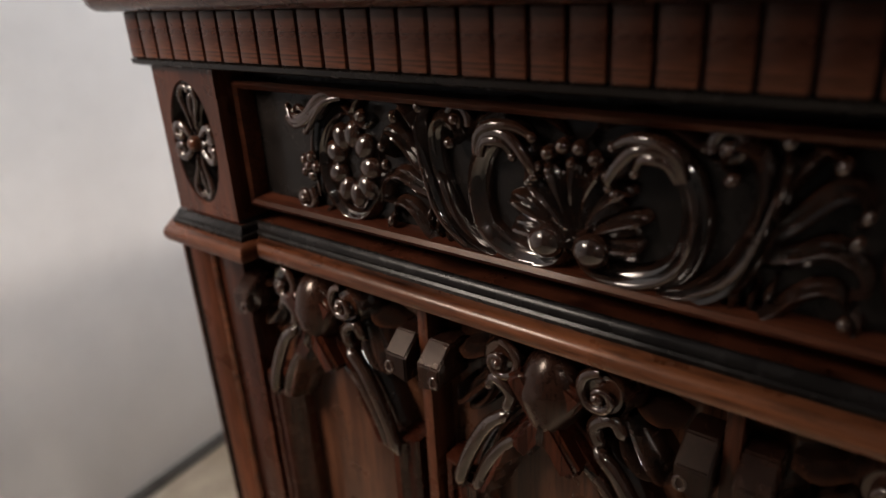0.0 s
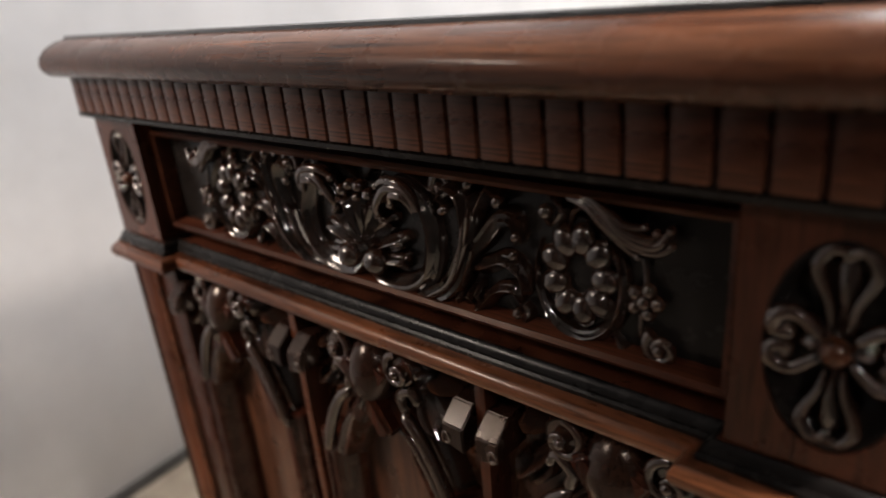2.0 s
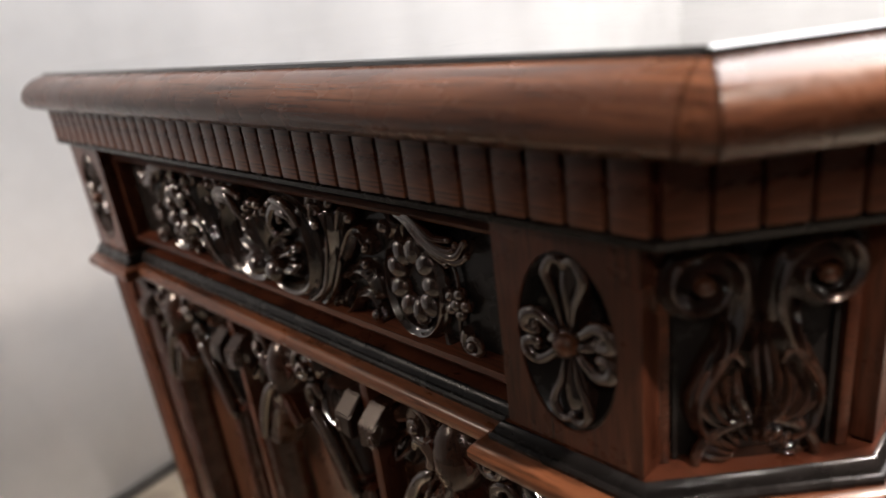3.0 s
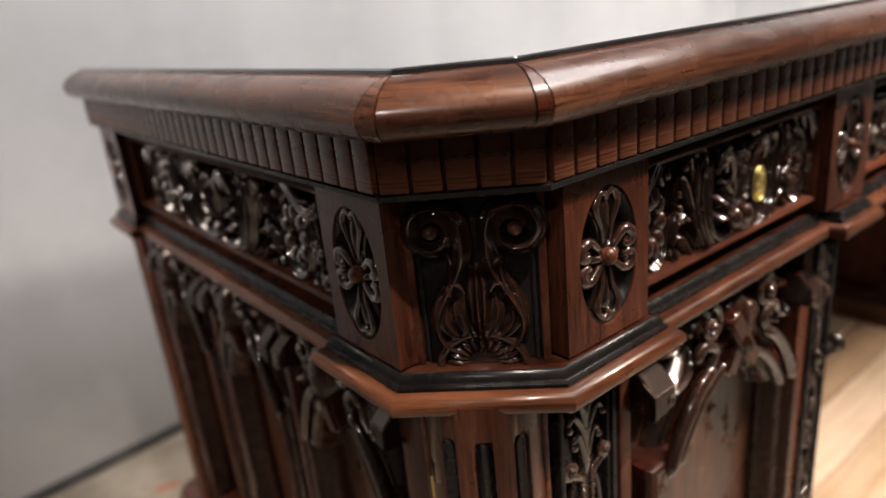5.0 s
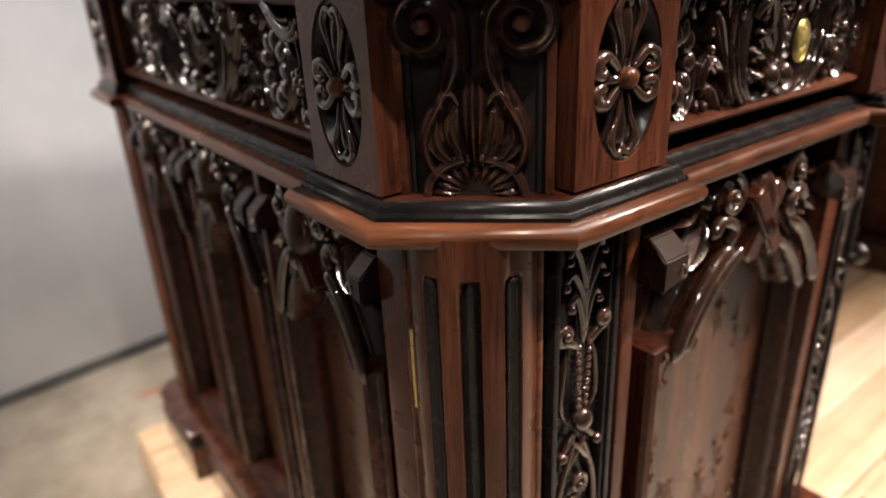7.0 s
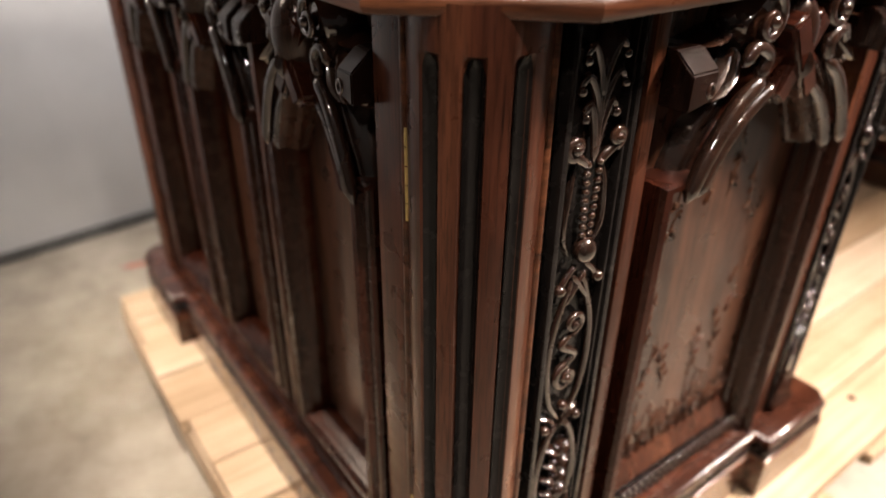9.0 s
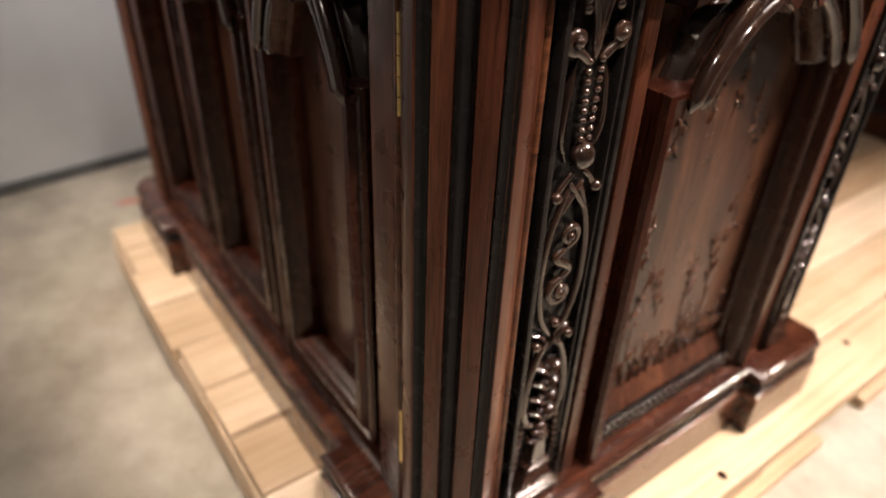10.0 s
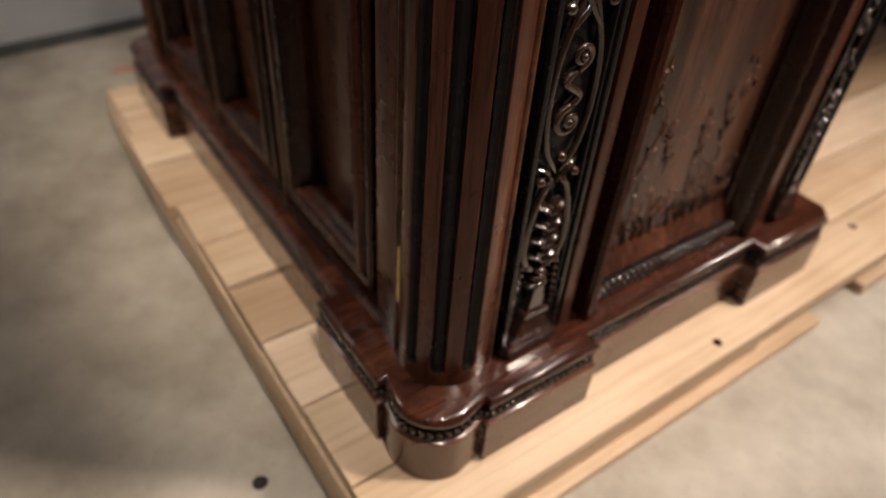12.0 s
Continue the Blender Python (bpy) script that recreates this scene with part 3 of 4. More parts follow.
        gouge(bm, [(s * 0.112, -0.046), (s * 0.138, -0.048), (s * 0.160, -0.047), (s * 0.168, -0.039), (s * 0.162, -0.033)], [0.002, 0.0038, 0.0042, 0.0040, 0.003], 0.009, 1, 0.0, 24)
        bead(bm, s * 0.160, -0.037, 0.008, 0.0046)
        out.append(("lower_leaf", bm))
        bm = bmesh.new()
        ring = [(s * 0.188 + 0.0305 * math.cos(a), -0.006 + 0.037 * math.sin(a)) for a in [radians(150 + 24 * k) if s > 0 else radians(30 - 24 * k) for k in range(14)]]
        gouge(bm, ring, [0.001, 0.0030, 0.0048, 0.0055, 0.0048, 0.0030, 0.001], 0.009, 2, 0.0, 44)
        out.append(("wreath", bm))
        for k in range(9):
            a = 2 * math.pi * k / 9
            bm = bmesh.new()
            bead(bm, s * 0.188 + 0.0180 * math.cos(a), -0.005 + 0.0220 * math.sin(a), 0.0010, 0.0104, 1.05, 0.84, 0.70, math.degrees(a), seg=12)
            out.append(("wreath_bead", bm))
        bm = bmesh.new()
        gouge(bm, [(s * 0.128, 0.038), (s * 0.148, 0.044), (s * 0.168, 0.044), (s * 0.179, 0.033), (s * 0.171, 0.024), (s * 0.162, 0.028)], [0.0015, 0.0034, 0.0042, 0.0042, 0.0036, 0.002], 0.009, 1, 0.0, 30)
        bead(bm, s * 0.169, 0.032, 0.007, 0.0050)
        gouge(bm, [(s * 0.182, 0.024), (s * 0.188, 0.035), (s * 0.202, 0.037)], [0.0015, 0.0034, 0.0015], 0.008, 1, 0.0, 14)
        out.append(("tendril", bm))
        bm = bmesh.new()
        frond(bm, [(s * 0.178, 0.045), (s * 0.202, 0.042), (s * 0.222, 0.028), (s * 0.240, 0.024), (s * 0.248, 0.033)], 0.0072, 5, 0.0024, 0.003, 0.009, 0.004)
        out.append(("corner_leaf", bm))
        bm = bmesh.new()
        stem(bm, [(s * 0.226, 0.026), (s * 0.232, 0.004), (s * 0.230, -0.014), (s * 0.229, -0.034)], 0.001, 0.0015, 0.003, 0.9, 16, 0.0020)
        flower = bmesh.new()
        for a in range(0, 360, 72):
            bead(flower, s * 0.233 + 0.0072 * math.cos(radians(a)), -0.010 + 0.0072 * math.sin(radians(a)), 0.005, 0.0048)
        bead(flower, s * 0.233, -0.010, 0.006, 0.0052)
        out.append(("small_flower", flower))
        scroll(bm, s * 0.243, -0.036, 0.0100, 1.35, 130 if s > 0 else 50, s, 0.0042, 0.004)
        gouge(bm, [(s * 0.212, -0.036), (s * 0.220, -0.044), (s * 0.236, -0.047)], [0.0015, 0.004, 0.003], 0.008, 1, 0.0, 14)
        out.append(("corner_scroll", bm))
    for name, bm in out:
        for v in bm.verts:
            v.co.z = max(v.co.z, -0.001)
            if name in ("flame_leaf", "lower_leaf") and abs(v.co.x) > 0.1:
                v.co.x = math.copysign(0.1 + (abs(v.co.x) - 0.1) * 0.76, v.co.x)
    return out


def fit_width(bm, k, h=1.0):
    for v in bm.verts:
        v.co.x *= k
        v.co.y *= h
    return bm


def drawer(place, half, low, high, k, shift=0.0, keyhole=None, twin=False):
    """A drawer front: black field, thin mahogany frame and applied carving."""
    mid = (low + high) / 2
    hh = (high - low) / 2
    m = Matrix.Translation((0, 0, 0)) @ place
    bm = solid(-half, half, -hh - 0.002, hh + 0.008, -0.019, -0.012)
    front = dpart("drawer_front", bm, BLACK, "glossy black drawer field", m, twin=twin, smooth=False)
    # frame, path with its outside outwards
    path = [(-half, -hh), (half, -hh), (half, hh), (-half, hh)]
    bm = moulding(path, [(0, -0.016), (0, 0.001), (-0.003, 0.003), (-0.006, 0.001), (-0.0075, -0.004), (-0.0085, -0.012), (-0.0085, -0.016)], True)
    part("frame", bm, FRAME_WOOD, front, "thin mahogany frame moulding")
    for name, piece in drawer_carving():
        part(name, fit_width(piece, k), CARVE, front, "glossy dark carved acanthus ornament", Matrix.Translation((shift, 0, -0.0115)))
    if keyhole is not None:
        bm = bmesh.new()
        bead(bm, 0, 0, 0, 0.012, 0.75, 1.35, 0.22, seg=16)
        ring = [(0.0085 * math.cos(a), 0.0150 * math.sin(a), 0.002) for a in [2 * math.pi * i / 24 for i in range(25)]]
        tube(bm, ring, 0.0011, 1, 6)
        for a in range(0, 360, 45):
            scroll(bm, 0.0045 * math.cos(radians(a)), 0.009 * math.sin(radians(a)), 0.003, 1.1, a, 1, 0.0007, 0.0025, 12, 0.0005)
        part("keyhole_plate", bm, OLD_BRASS, front, "engraved oval brass keyhole plate", Matrix.Translation((*keyhole, 0.004)))
    return front


drawer(face_frame(SX, 0.006, 0.7960, -90), 0.2750, 0.7470, 0.8465, 0.92, 0.0110)
drawer(face_frame(-0.006, 0.3148, 0.7960, 0), 0.1495, 0.7470, 0.8465, 0.60, 0.0, (0.025, -0.003), True)
drawer(face_frame(-0.006, YC, 0.7960, 0), YC - 0.553, 0.7455, 0.8465, 2.0)


# oval blocks
def oval_block(hw, hh, depth):
    """A wooden block with an oval opening cut into its face."""
    bm = bmesh.new()
    n = 48
    ew, eh = hw * 0.70, hh * 0.835
    rect, oval, deep = [], [], []
    for i in range(n):
        a = 2 * math.pi * i / n
        c, s = math.cos(a), math.sin(a)
        k = 1 / max(abs(c), abs(s))
        rect.append(bm.verts.new((c * k * hw, s * k * hh, 0)))
        oval.append(bm.verts.new((c * ew, s * eh, 0)))
        deep.append(bm.verts.new((c * ew * 0.97, s * eh * 0.97, -0.012)))
    back = [bm.verts.new((v.co.x, v.co.y, -depth)) for v in rect]
    for i in range(n):
        j = (i + 1) % n
        bm.faces.new((rect[i], rect[j], oval[j], oval[i]))
        bm.faces.new((oval[i], oval[j], deep[j], deep[i]))
        bm.faces.new((rect[i], back[i], back[j], rect[j]))
    bm.faces.new(back)
    return bm


def rosette(hw, hh):
    """A black dished oval hollow with a rounded rim."""
    bm = bmesh.new()
    ew, eh = hw * 0.695, hh * 0.83
    n, rows = 40, []
    for r, z in ((1.0, -0.0015), (0.965, -0.0012), (0.93, -0.0030), (0.86, -0.0085), (0.70, -0.0125), (0.40, -0.0145)):
        rows.append([bm.verts.new((ew * r * math.cos(2 * math.pi * i / n), eh * r * math.sin(2 * math.pi * i / n), z)) for i in range(n)])
    for a, b in zip(rows[:-1], rows[1:]):
        for i in range(n):
            bm.faces.new((a[i], a[(i + 1) % n], b[(i + 1) % n], b[i]))
    bm.faces.new(rows[-1])
    return bm


def petals(hw, hh):
    """Two slender hooked petals up and down, two rolled ones across, and a boss."""
    out = []
    ew, eh = hw * 0.695, hh * 0.83
    for turn, l, wd, hook in ((0, eh * 0.93, ew * 0.50, 1), (180, eh * 0.93, ew * 0.50, 1), (90, ew * 0.90, ew * 0.50, 0), (-90, ew * 0.90, ew * 0.50, 0)):
        bm = bmesh.new()
        ca, sa = math.cos(radians(turn)), math.sin(radians(turn))

        def at(x, y):
            return (x * ca - y * sa, x * sa + y * ca)
        if hook:
            # waisted spoon with a fold down the middle and a tip that rolls over
            gouge(bm, [at(0, 0.001), at(0.0006, l * 0.40), at(0, l * 0.78), at(0, l * 0.97)], [wd * 0.36, wd * 0.36, wd * 0.42, wd * 0.56, wd * 0.76, wd * 0.84, wd * 0.70, wd * 0.30], 0.0120, 2, -0.0125, 26, 0.5)
            for s in (-1, 1):
                ctrl = [at(s * wd * 0.22, l * 0.20), at(s * wd * 0.36, l * 0.46), at(s * wd * 0.64, l * 0.66), at(s * wd * 0.74, l * 0.82), at(s * wd * 0.42, l * 0.97), at(0, l * 0.93), at(-s * wd * 0.02, l * 0.84)]
                stem(bm, ctrl, 0.0012, 0.0018, -0.0026, 1.0, 30, 0.0032)
        else:
            # short stalk that ends in a fat roll with an eye
            gouge(bm, [at(0, 0.002), at(0, l * 0.30), at(0, l * 0.62)], [wd * 0.28, wd * 0.42, wd * 0.66, wd * 0.72], 0.0125, 2, -0.0125, 14, 0.4)
            for s in (-1, 1):
                ctrl = [at(s * wd * 0.18, l * 0.18), at(s * wd * 0.60, l * 0.40), at(s * wd * 0.92, l * 0.66), at(s * wd * 0.78, l * 0.92), at(s * wd * 0.34, l * 0.97), at(s * wd * 0.22, l * 0.76), at(s * wd * 0.48, l * 0.68)]
                stem(bm, ctrl, 0.0022, 0.0030, -0.0026, 1.0, 30, 0.0046)
                bead(bm, *at(s * wd * 0.46, l * 0.76), -0.0040, wd * 0.24, seg=9)
        out.append(("petal", bm))
    bm = bmesh.new()
    bead(bm, 0, 0, -0.0005, 0.0064, 1, 1, 0.9, seg=14)
    out.append(("boss", bm))
    return out


BLOCK_H = 0.0600
near_blocks = [(face_frame(-0.1070, -0.009, 0.7948, -90), 0.0415), (face_frame(2 * SX + 0.1070, -0.009, 0.7948, -90), 0.0415),
               (face_frame(0.009, 0.1210, 0.7948, 0), 0.0435), (face_frame(0.006, 0.5085, 0.7948, 0), 0.0435)]
for m, hw in near_blocks:
    twin = abs(m[0][2]) > 0.5
    blk = dpart("oval_block", oval_block(hw, BLOCK_H, 0.03), WOOD["y"], "mahogany block with an oval hollow", m, twin=twin)
    hol = part("hollow", rosette(hw, BLOCK_H), BLACK, blk, "black oval hollow")
    for name, piece in petals(hw, BLOCK_H):
        part(name, piece, LIP_WOOD if name == "boss" else CARVE, blk, "glossy dark folded rosette petal" if name == "petal" else "round rubbed-brown boss")

# carved corner panel between two blocks
def corner_panel():
    """A double scroll over a shell, in pieces."""
    out = []
    for s in (-1, 1):
        bm = bmesh.new()
        spiral = []
        for k in range(19):
            f = k / 18
            a = radians(180 - 560 * (1 - f))
            q = 0.0042 + 0.0140 * f ** 0.8
            spiral.append((s * (0.0268 + q * math.cos(a)), 0.0365 + q * math.sin(a)))
        tail = [(s * 0.0085, 0.020), (s * 0.0130, 0.005), (s * 0.0245, -0.010), (s * 0.0325, -0.026), (s * 0.0300, -0.041), (s * 0.0200, -0.050)]
        gouge(bm, spiral + tail, [0.0038, 0.0042, 0.0048, 0.0056, 0.0064, 0.0070, 0.0074, 0.0070, 0.0066, 0.0080, 0.0072, 0.003], 0.014, 2, 0.0, 96, 0.15)
        gouge(bm, [(s * 0.0185, 0.0215), (s * 0.0160, 0.0120), (s * 0.0190, 0.0010), (s * 0.0270, -0.0120), (s * 0.0320, -0.0260)], [0.0012, 0.0042, 0.0048, 0.0040, 0.0012], 0.013, 2, 0.0, 28)
        gouge(bm, [(s * 0.0150, 0.054), (s * 0.0085, 0.047), (s * 0.0045, 0.034)], [0.001, 0.0034, 0.0012], 0.010, 1, 0.0, 12)
        out.append(("scroll", bm))
        bm = bmesh.new()
        bead(bm, s * 0.0268, 0.0365, 0.010, 0.0052, 1.0, 0.9, 0.9, seg=10)
        out.append(("eye", bm))
        # two rounded lobes with a raised rim on each side of the shell
        for ctrl, halves, rise in (([(0.008, -0.042), (0.0195, -0.035), (0.0255, -0.025), (0.0235, -0.013)], [0.0040, 0.0064, 0.0076, 0.0070, 0.0030], 0.0125),
                                   ([(0.004, -0.042), (0.0100, -0.031), (0.0140, -0.020), (0.0130, -0.007)], [0.0040, 0.0072, 0.0084, 0.0076, 0.0030], 0.0150)):
            bm = bmesh.new()
            gouge(bm, [(s * u, v) for u, v in ctrl], halves, rise, 3, 0.0, 24, 0.45)
            out.append(("shell_petal", bm))
        bm = bmesh.new()
        stem(bm, [(s * 0.010, -0.0425), (s * 0.0245, -0.036), (s * 0.0330, -0.024), (s * 0.0290, -0.0105), (s * 0.0200, -0.0085)], 0.0012, 0.0012, 0.0080, 1.0, 28, 0.0020)
        stem(bm, [(s * 0.0200, -0.0085), (s * 0.0210, -0.0020), (s * 0.0135, 0.0005), (s * 0.0090, -0.0060)], 0.0012, 0.0010, 0.0110, 1.0, 18, 0.0018)
        out.append(("shell_rim", bm))
    bm = bmesh.new()
    gouge(bm, [(0, -0.042), (0, -0.016), (0, 0.010)], [0.0050, 0.0070, 0.0088, 0.0100, 0.0108, 0.0100, 0.0050], 0.0200, 4, 0.0, 28, 0.45)
    out.append(("shell_petal", bm))
    bm = bmesh.new()
    bead(bm, 0, -0.0605, 0.0, 0.0320, 1.0, 0.70, 0.17, seg=20)
    out.append(("fan_dome", bm))
    for k in range(11):
        a = radians(-84 + 16.8 * k)
        ca, sa = math.cos(a), math.sin(a)
        bm = bmesh.new()
        out.append(("fan_rib", bm))
        gouge(bm, [(sa * 0.004, -0.0605 + ca * 0.003), (sa * 0.020, -0.0605 + ca * 0.014), (sa * 0.0335, -0.0605 + ca * 0.0225)], [0.0010, 0.0034, 0.0052, 0.0042], 0.0085, 1, 0.0, 12, 0.6)
    arc = [(0.0335 * math.cos(radians(a)), -0.061 + 0.0240 * math.sin(radians(a)), 0.006) for a in range(2, 180, 8)]
    bm = bmesh.new()
    tube(bm, arc, 0.0036, 1, 7)
    out.append(("fan_rim", bm))
    for _, bm in out:
        for v in bm.verts:
            v.co.z = max(v.co.z, -0.002)
            v.co.y = max(v.co.y, -0.0605)
            if v.co.y < 0.012:
                v.co.x *= 1 - 0.13 * min(1, (0.012 - v.co.y) / 0.02)
    return out


m45 = face_frame(-0.0365, 0.0415, 0.7935, -45)
for m, tw in ((m45, True), (face_frame(2 * SX + 0.0365, 0.0415, 0.7935, -135), False)):
    back = dpart("corner_panel", solid(-0.046, 0.046, -0.0605, 0.0645, -0.02, -0.001), BLACK, "black recessed corner panel", m, twin=tw, smooth=False)
    for name, piece in corner_panel():
        part(name, piece, LIP_WOOD if name == "eye" else CARVE, back, "rubbed-brown eye of the scroll" if name == "eye" else "glossy dark carved " + name.replace("_", " "))
    for u in (-1, 1):
        part("side_strip", solid(min(u * 0.0405, u * 0.0460), max(u * 0.0405, u * 0.0460), -0.0605, 0.0645, -0.006, 0.0045, 0.001), WOOD["z"], back)
        part("inner_fillet", solid(min(u * 0.0360, u * 0.0385), max(u * 0.0360, u * 0.0385), -0.0605, 0.0600, -0.002, 0.0020, 0.0006), BLACK, back)
    part("top_strip", solid(-0.0400, 0.0400, 0.0585, 0.0645, -0.006, 0.0040, 0.001), WOOD["h"], back)

# ---- pedestal ----
Z0, Z1 = 0.190, 0.7085
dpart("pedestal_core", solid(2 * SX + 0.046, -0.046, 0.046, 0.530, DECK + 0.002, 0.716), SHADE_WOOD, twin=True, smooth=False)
dpart("kneehole_side", solid(2 * SX + 0.03, -0.03, 0.5302, 0.5440, Z0, 0.716, 0.001), WOOD["z"], "plain mahogany kneehole side", twin=True, smooth=False)


def fluted_column(cx, cy, facing, twin):
    """A round corner column with three stopped flutes."""
    r, n = 0.0420, 108
    flutes = (-36, 1, 41)

    def dip(a):
        d = 0.0
        for f in flutes:
            x = abs((a - f + 180) % 360 - 180) / 8.5
            if x < 1:
                d = max(d, math.sqrt(1 - x * x))
        return d
    bm = bmesh.new()
    rows = []
    for z, k in ((Z0, 0), (0.206, 0), (0.209, 0.6), (0.213, 1), (0.680, 1), (0.686, 0.6), (0.689, 0), (Z1 + 0.006, 0)):
        rows.append([bm.verts.new(((r - 0.007 * k * dip(360 * i / n)) * math.cos(2 * math.pi * i / n), (r - 0.007 * k * dip(360 * i / n)) * math.sin(2 * math.pi * i / n), z)) for i in range(n)])
    for a, b in zip(rows[:-1], rows[1:]):
        for i in range(n):
            bm.faces.new((a[i], a[(i + 1) % n], b[(i + 1) % n], b[i]))
    place = pose(cx, cy, 0, 0, 0, facing)
    col = dpart("corner_column", bm, WOOD["z"], "round mahogany corner column with black flutes", place, twin=twin)
    for f in flutes:
        bm = bmesh.new()
        rows = []
        for z, k in ((0.2065, 0.1), (0.209, 0.6), (0.213, 1), (0.680, 1), (0.686, 0.6), (0.6885, 0.1)):
            row = []
            for s in range(-6, 7):
                a = f + s / 6 * 8.2 * max(k, 0.35)
                q = r + 0.0004 - 0.007 * k * math.sqrt(max(0, 1 - (s / 6.1) ** 2))
                row.append(bm.verts.new((q * math.cos(radians(a)), q * math.sin(radians(a)), z)))
            rows.append(row)
        for a, b in zip(rows[:-1], rows[1:]):
            for i in range(12):
                bm.faces.new((a[i], a[i + 1], b[i + 1], b[i]))
        part("flute", bm, BLACK, col, "near-black stopped flute")
    for f in (-83, 85):
        bm = bmesh.new()
        x, y = (r + 0.0006) * math.cos(radians(f)), (r + 0.0006) * math.sin(radians(f))
        tube(bm, [(x, y, Z0), (x, y, 0.45), (x, y, Z1)], 0.0034, 1, 10)
        part("edge_bead", bm, LIP_WOOD, col, "thin mahogany bead along the column")
    return col


fluted_column(-0.0455, 0.0435, -43, True)
fluted_column(2 * SX + 0.0455, 0.0435, -137, False)


def cartouche_path(k, foot):
    right = [(0.125 * k, foot), (0.125 * k, 0.380), (0.084 * k, 0.380)]
    arm = [(0.070 * k, 0.404), (0.056 * k, 0.430), (0.036 * k, 0.450), (0.016 * k, 0.464)]
    left = [(-u, v) for u, v in reversed(right + arm)]
    return right + arm + left


def panel_unit(place, k, twin, sprigs, bottom_beads):
    """A framed panel: veneer field, dark cartouche moulding and a carved crest of straps and volutes."""
    hw = 0.137 * k
    field = dpart("panel", solid(-hw, hw, 0.0, 0.515, -0.030, -0.0235), FIELD_WOOD, "figured brown veneer panel", place, twin=twin, smooth=False)
    wd = 0.034 * (0.55 + 0.45 * k)
    prof = [(0, -0.0236), (0, -0.001), (-0.10 * wd, 0.003), (-0.28 * wd, 0.004), (-0.40 * wd, 0.001), (-0.46 * wd, -0.004), (-0.60 * wd, -0.005), (-0.78 * wd, -0.010), (-0.88 * wd, -0.017), (-wd, -0.019), (-wd, -0.0236)]
    if not sprigs:
        wd = 0.034
        prof = [(0, -0.0236), (0, -0.001), (-0.08 * wd, 0.002), (-0.20 * wd, 0.002), (-0.26 * wd, -0.002), (-0.38 * wd, -0.001), (-0.50 * wd, 0.005), (-0.66 * wd, 0.006), (-0.76 * wd, 0.003), (-0.82 * wd, -0.004), (-0.92 * wd, -0.009), (-wd, -0.013), (-wd, -0.0236)]
    proud = 0.005 if sprigs else 0.0
    prof = [(d, z + proud if z > -0.016 else z) for d, z in prof]
    # the moulding narrows along the shoulders and arms
    foot = -0.018 if sprigs else 0.022
    line = [Vector(p) for p in cartouche_path(k, foot)]
    step = [q - p for p, q in zip(line, offset_path(cartouche_path(k, foot), 1.0, True))]
    bm = bmesh.new()
    rails = []
    for d, z in prof:
        row = []
        for p, m in zip(line, step):
            su = 1.0 if abs(p.x) > 0.12 * k else 0.55
            sv = 0.55 if p.y > 0.1 else 0.0 if sprigs else 1.0
            row.append(bm.verts.new((p.x + m.x * d * su, p.y + m.y * d * sv, z)))
        rails.append(row)
    for a in range(len(prof)):
        c = (a + 1) % len(prof)
        for i in range(len(line) - (1 if sprigs else 0)):
            j = (i + 1) % len(line)
            bm.faces.new((rails[a][i], rails[a][j], rails[c][j], rails[c][i]))
    part("moulding", bm, SHADE_WOOD, field, "dark-stained cartouche moulding")
    kk = 0.5 + 0.5 * k
    ear_v, ear_h = (0.460, 0.038) if sprigs else (0.462, 0.034)
    for s in (-1, 1):
        # ear block with a sloping top and a drilled eye
        bm = bmesh.new()
        lo, hi, face = ear_v - ear_h / 2, ear_v + ear_h / 2, 0.016 + proud
        ends = []
        for u, rise in ((0.110 * k, 0.005), (0.136 * k, 0.0)):
            side = [(lo + rise, -0.020), (lo + rise, face), (hi - 0.013, face), (hi, face - 0.015), (hi, -0.020)]
            ends.append([bm.verts.new((s * u, v, z)) for v, z in side])
        bm.faces.new(ends[0])
        bm.faces.new(list(reversed(ends[1])))
        for i in range(5):
            bm.faces.new((ends[0][i - 1], ends[1][i - 1], ends[1][i], ends[0][i]))
        bmesh.ops.recalc_face_normals(bm, faces=list(bm.faces))
        bmesh.ops.bevel(bm, geom=list(bm.edges), offset=0.0012, segments=2, affect="EDGES")
        part("ear_block", bm, EAR_WOOD, field, "dark glossy ear block with a drilled eye")
        bm = bmesh.new()
        ring = [(s * 0.1155 * k + 0.0032 * math.cos(a), ear_v - 0.007 + 0.0044 * math.sin(a), 0.016 + proud) for a in [2 * math.pi * i / 14 for i in range(15)]]
        tube(bm, ring, 0.0013, 1, 6)
        part("eye_ring", bm, CARVE, field)
        bm = bmesh.new()
        gouge(bm, [(s * 0.108 * k, 0.446), (s * 0.098 * k, 0.438), (s * 0.082 * k, 0.448), (s * 0.062 * k, 0.466)], [0.004, 0.007, 0.010, 0.008], 0.030, 2, -0.0225, 18)
        gouge(bm, [(s * 0.106 * k, 0.474), (s * 0.086 * k, 0.476), (s * 0.064 * k, 0.482)], [0.004, 0.007, 0.005], 0.026, 2, -0.0225, 14)
        part("strap", bm, CARVE, field, "glossy scrolled strap")
        # arm of two round ribs that climbs from the shoulder and rolls over at the crest
        bm = bmesh.new()
        gouge(bm, [(s * 0.094 * k, 0.364), (s * 0.080 * k, 0.394), (s * 0.057 * k, 0.424), (s * 0.020 * k, 0.450)], [0.0130 * kk, 0.0140 * kk, 0.0140 * kk, 0.0110 * kk], 0.018, 1, -0.0225, 22, 0.1)
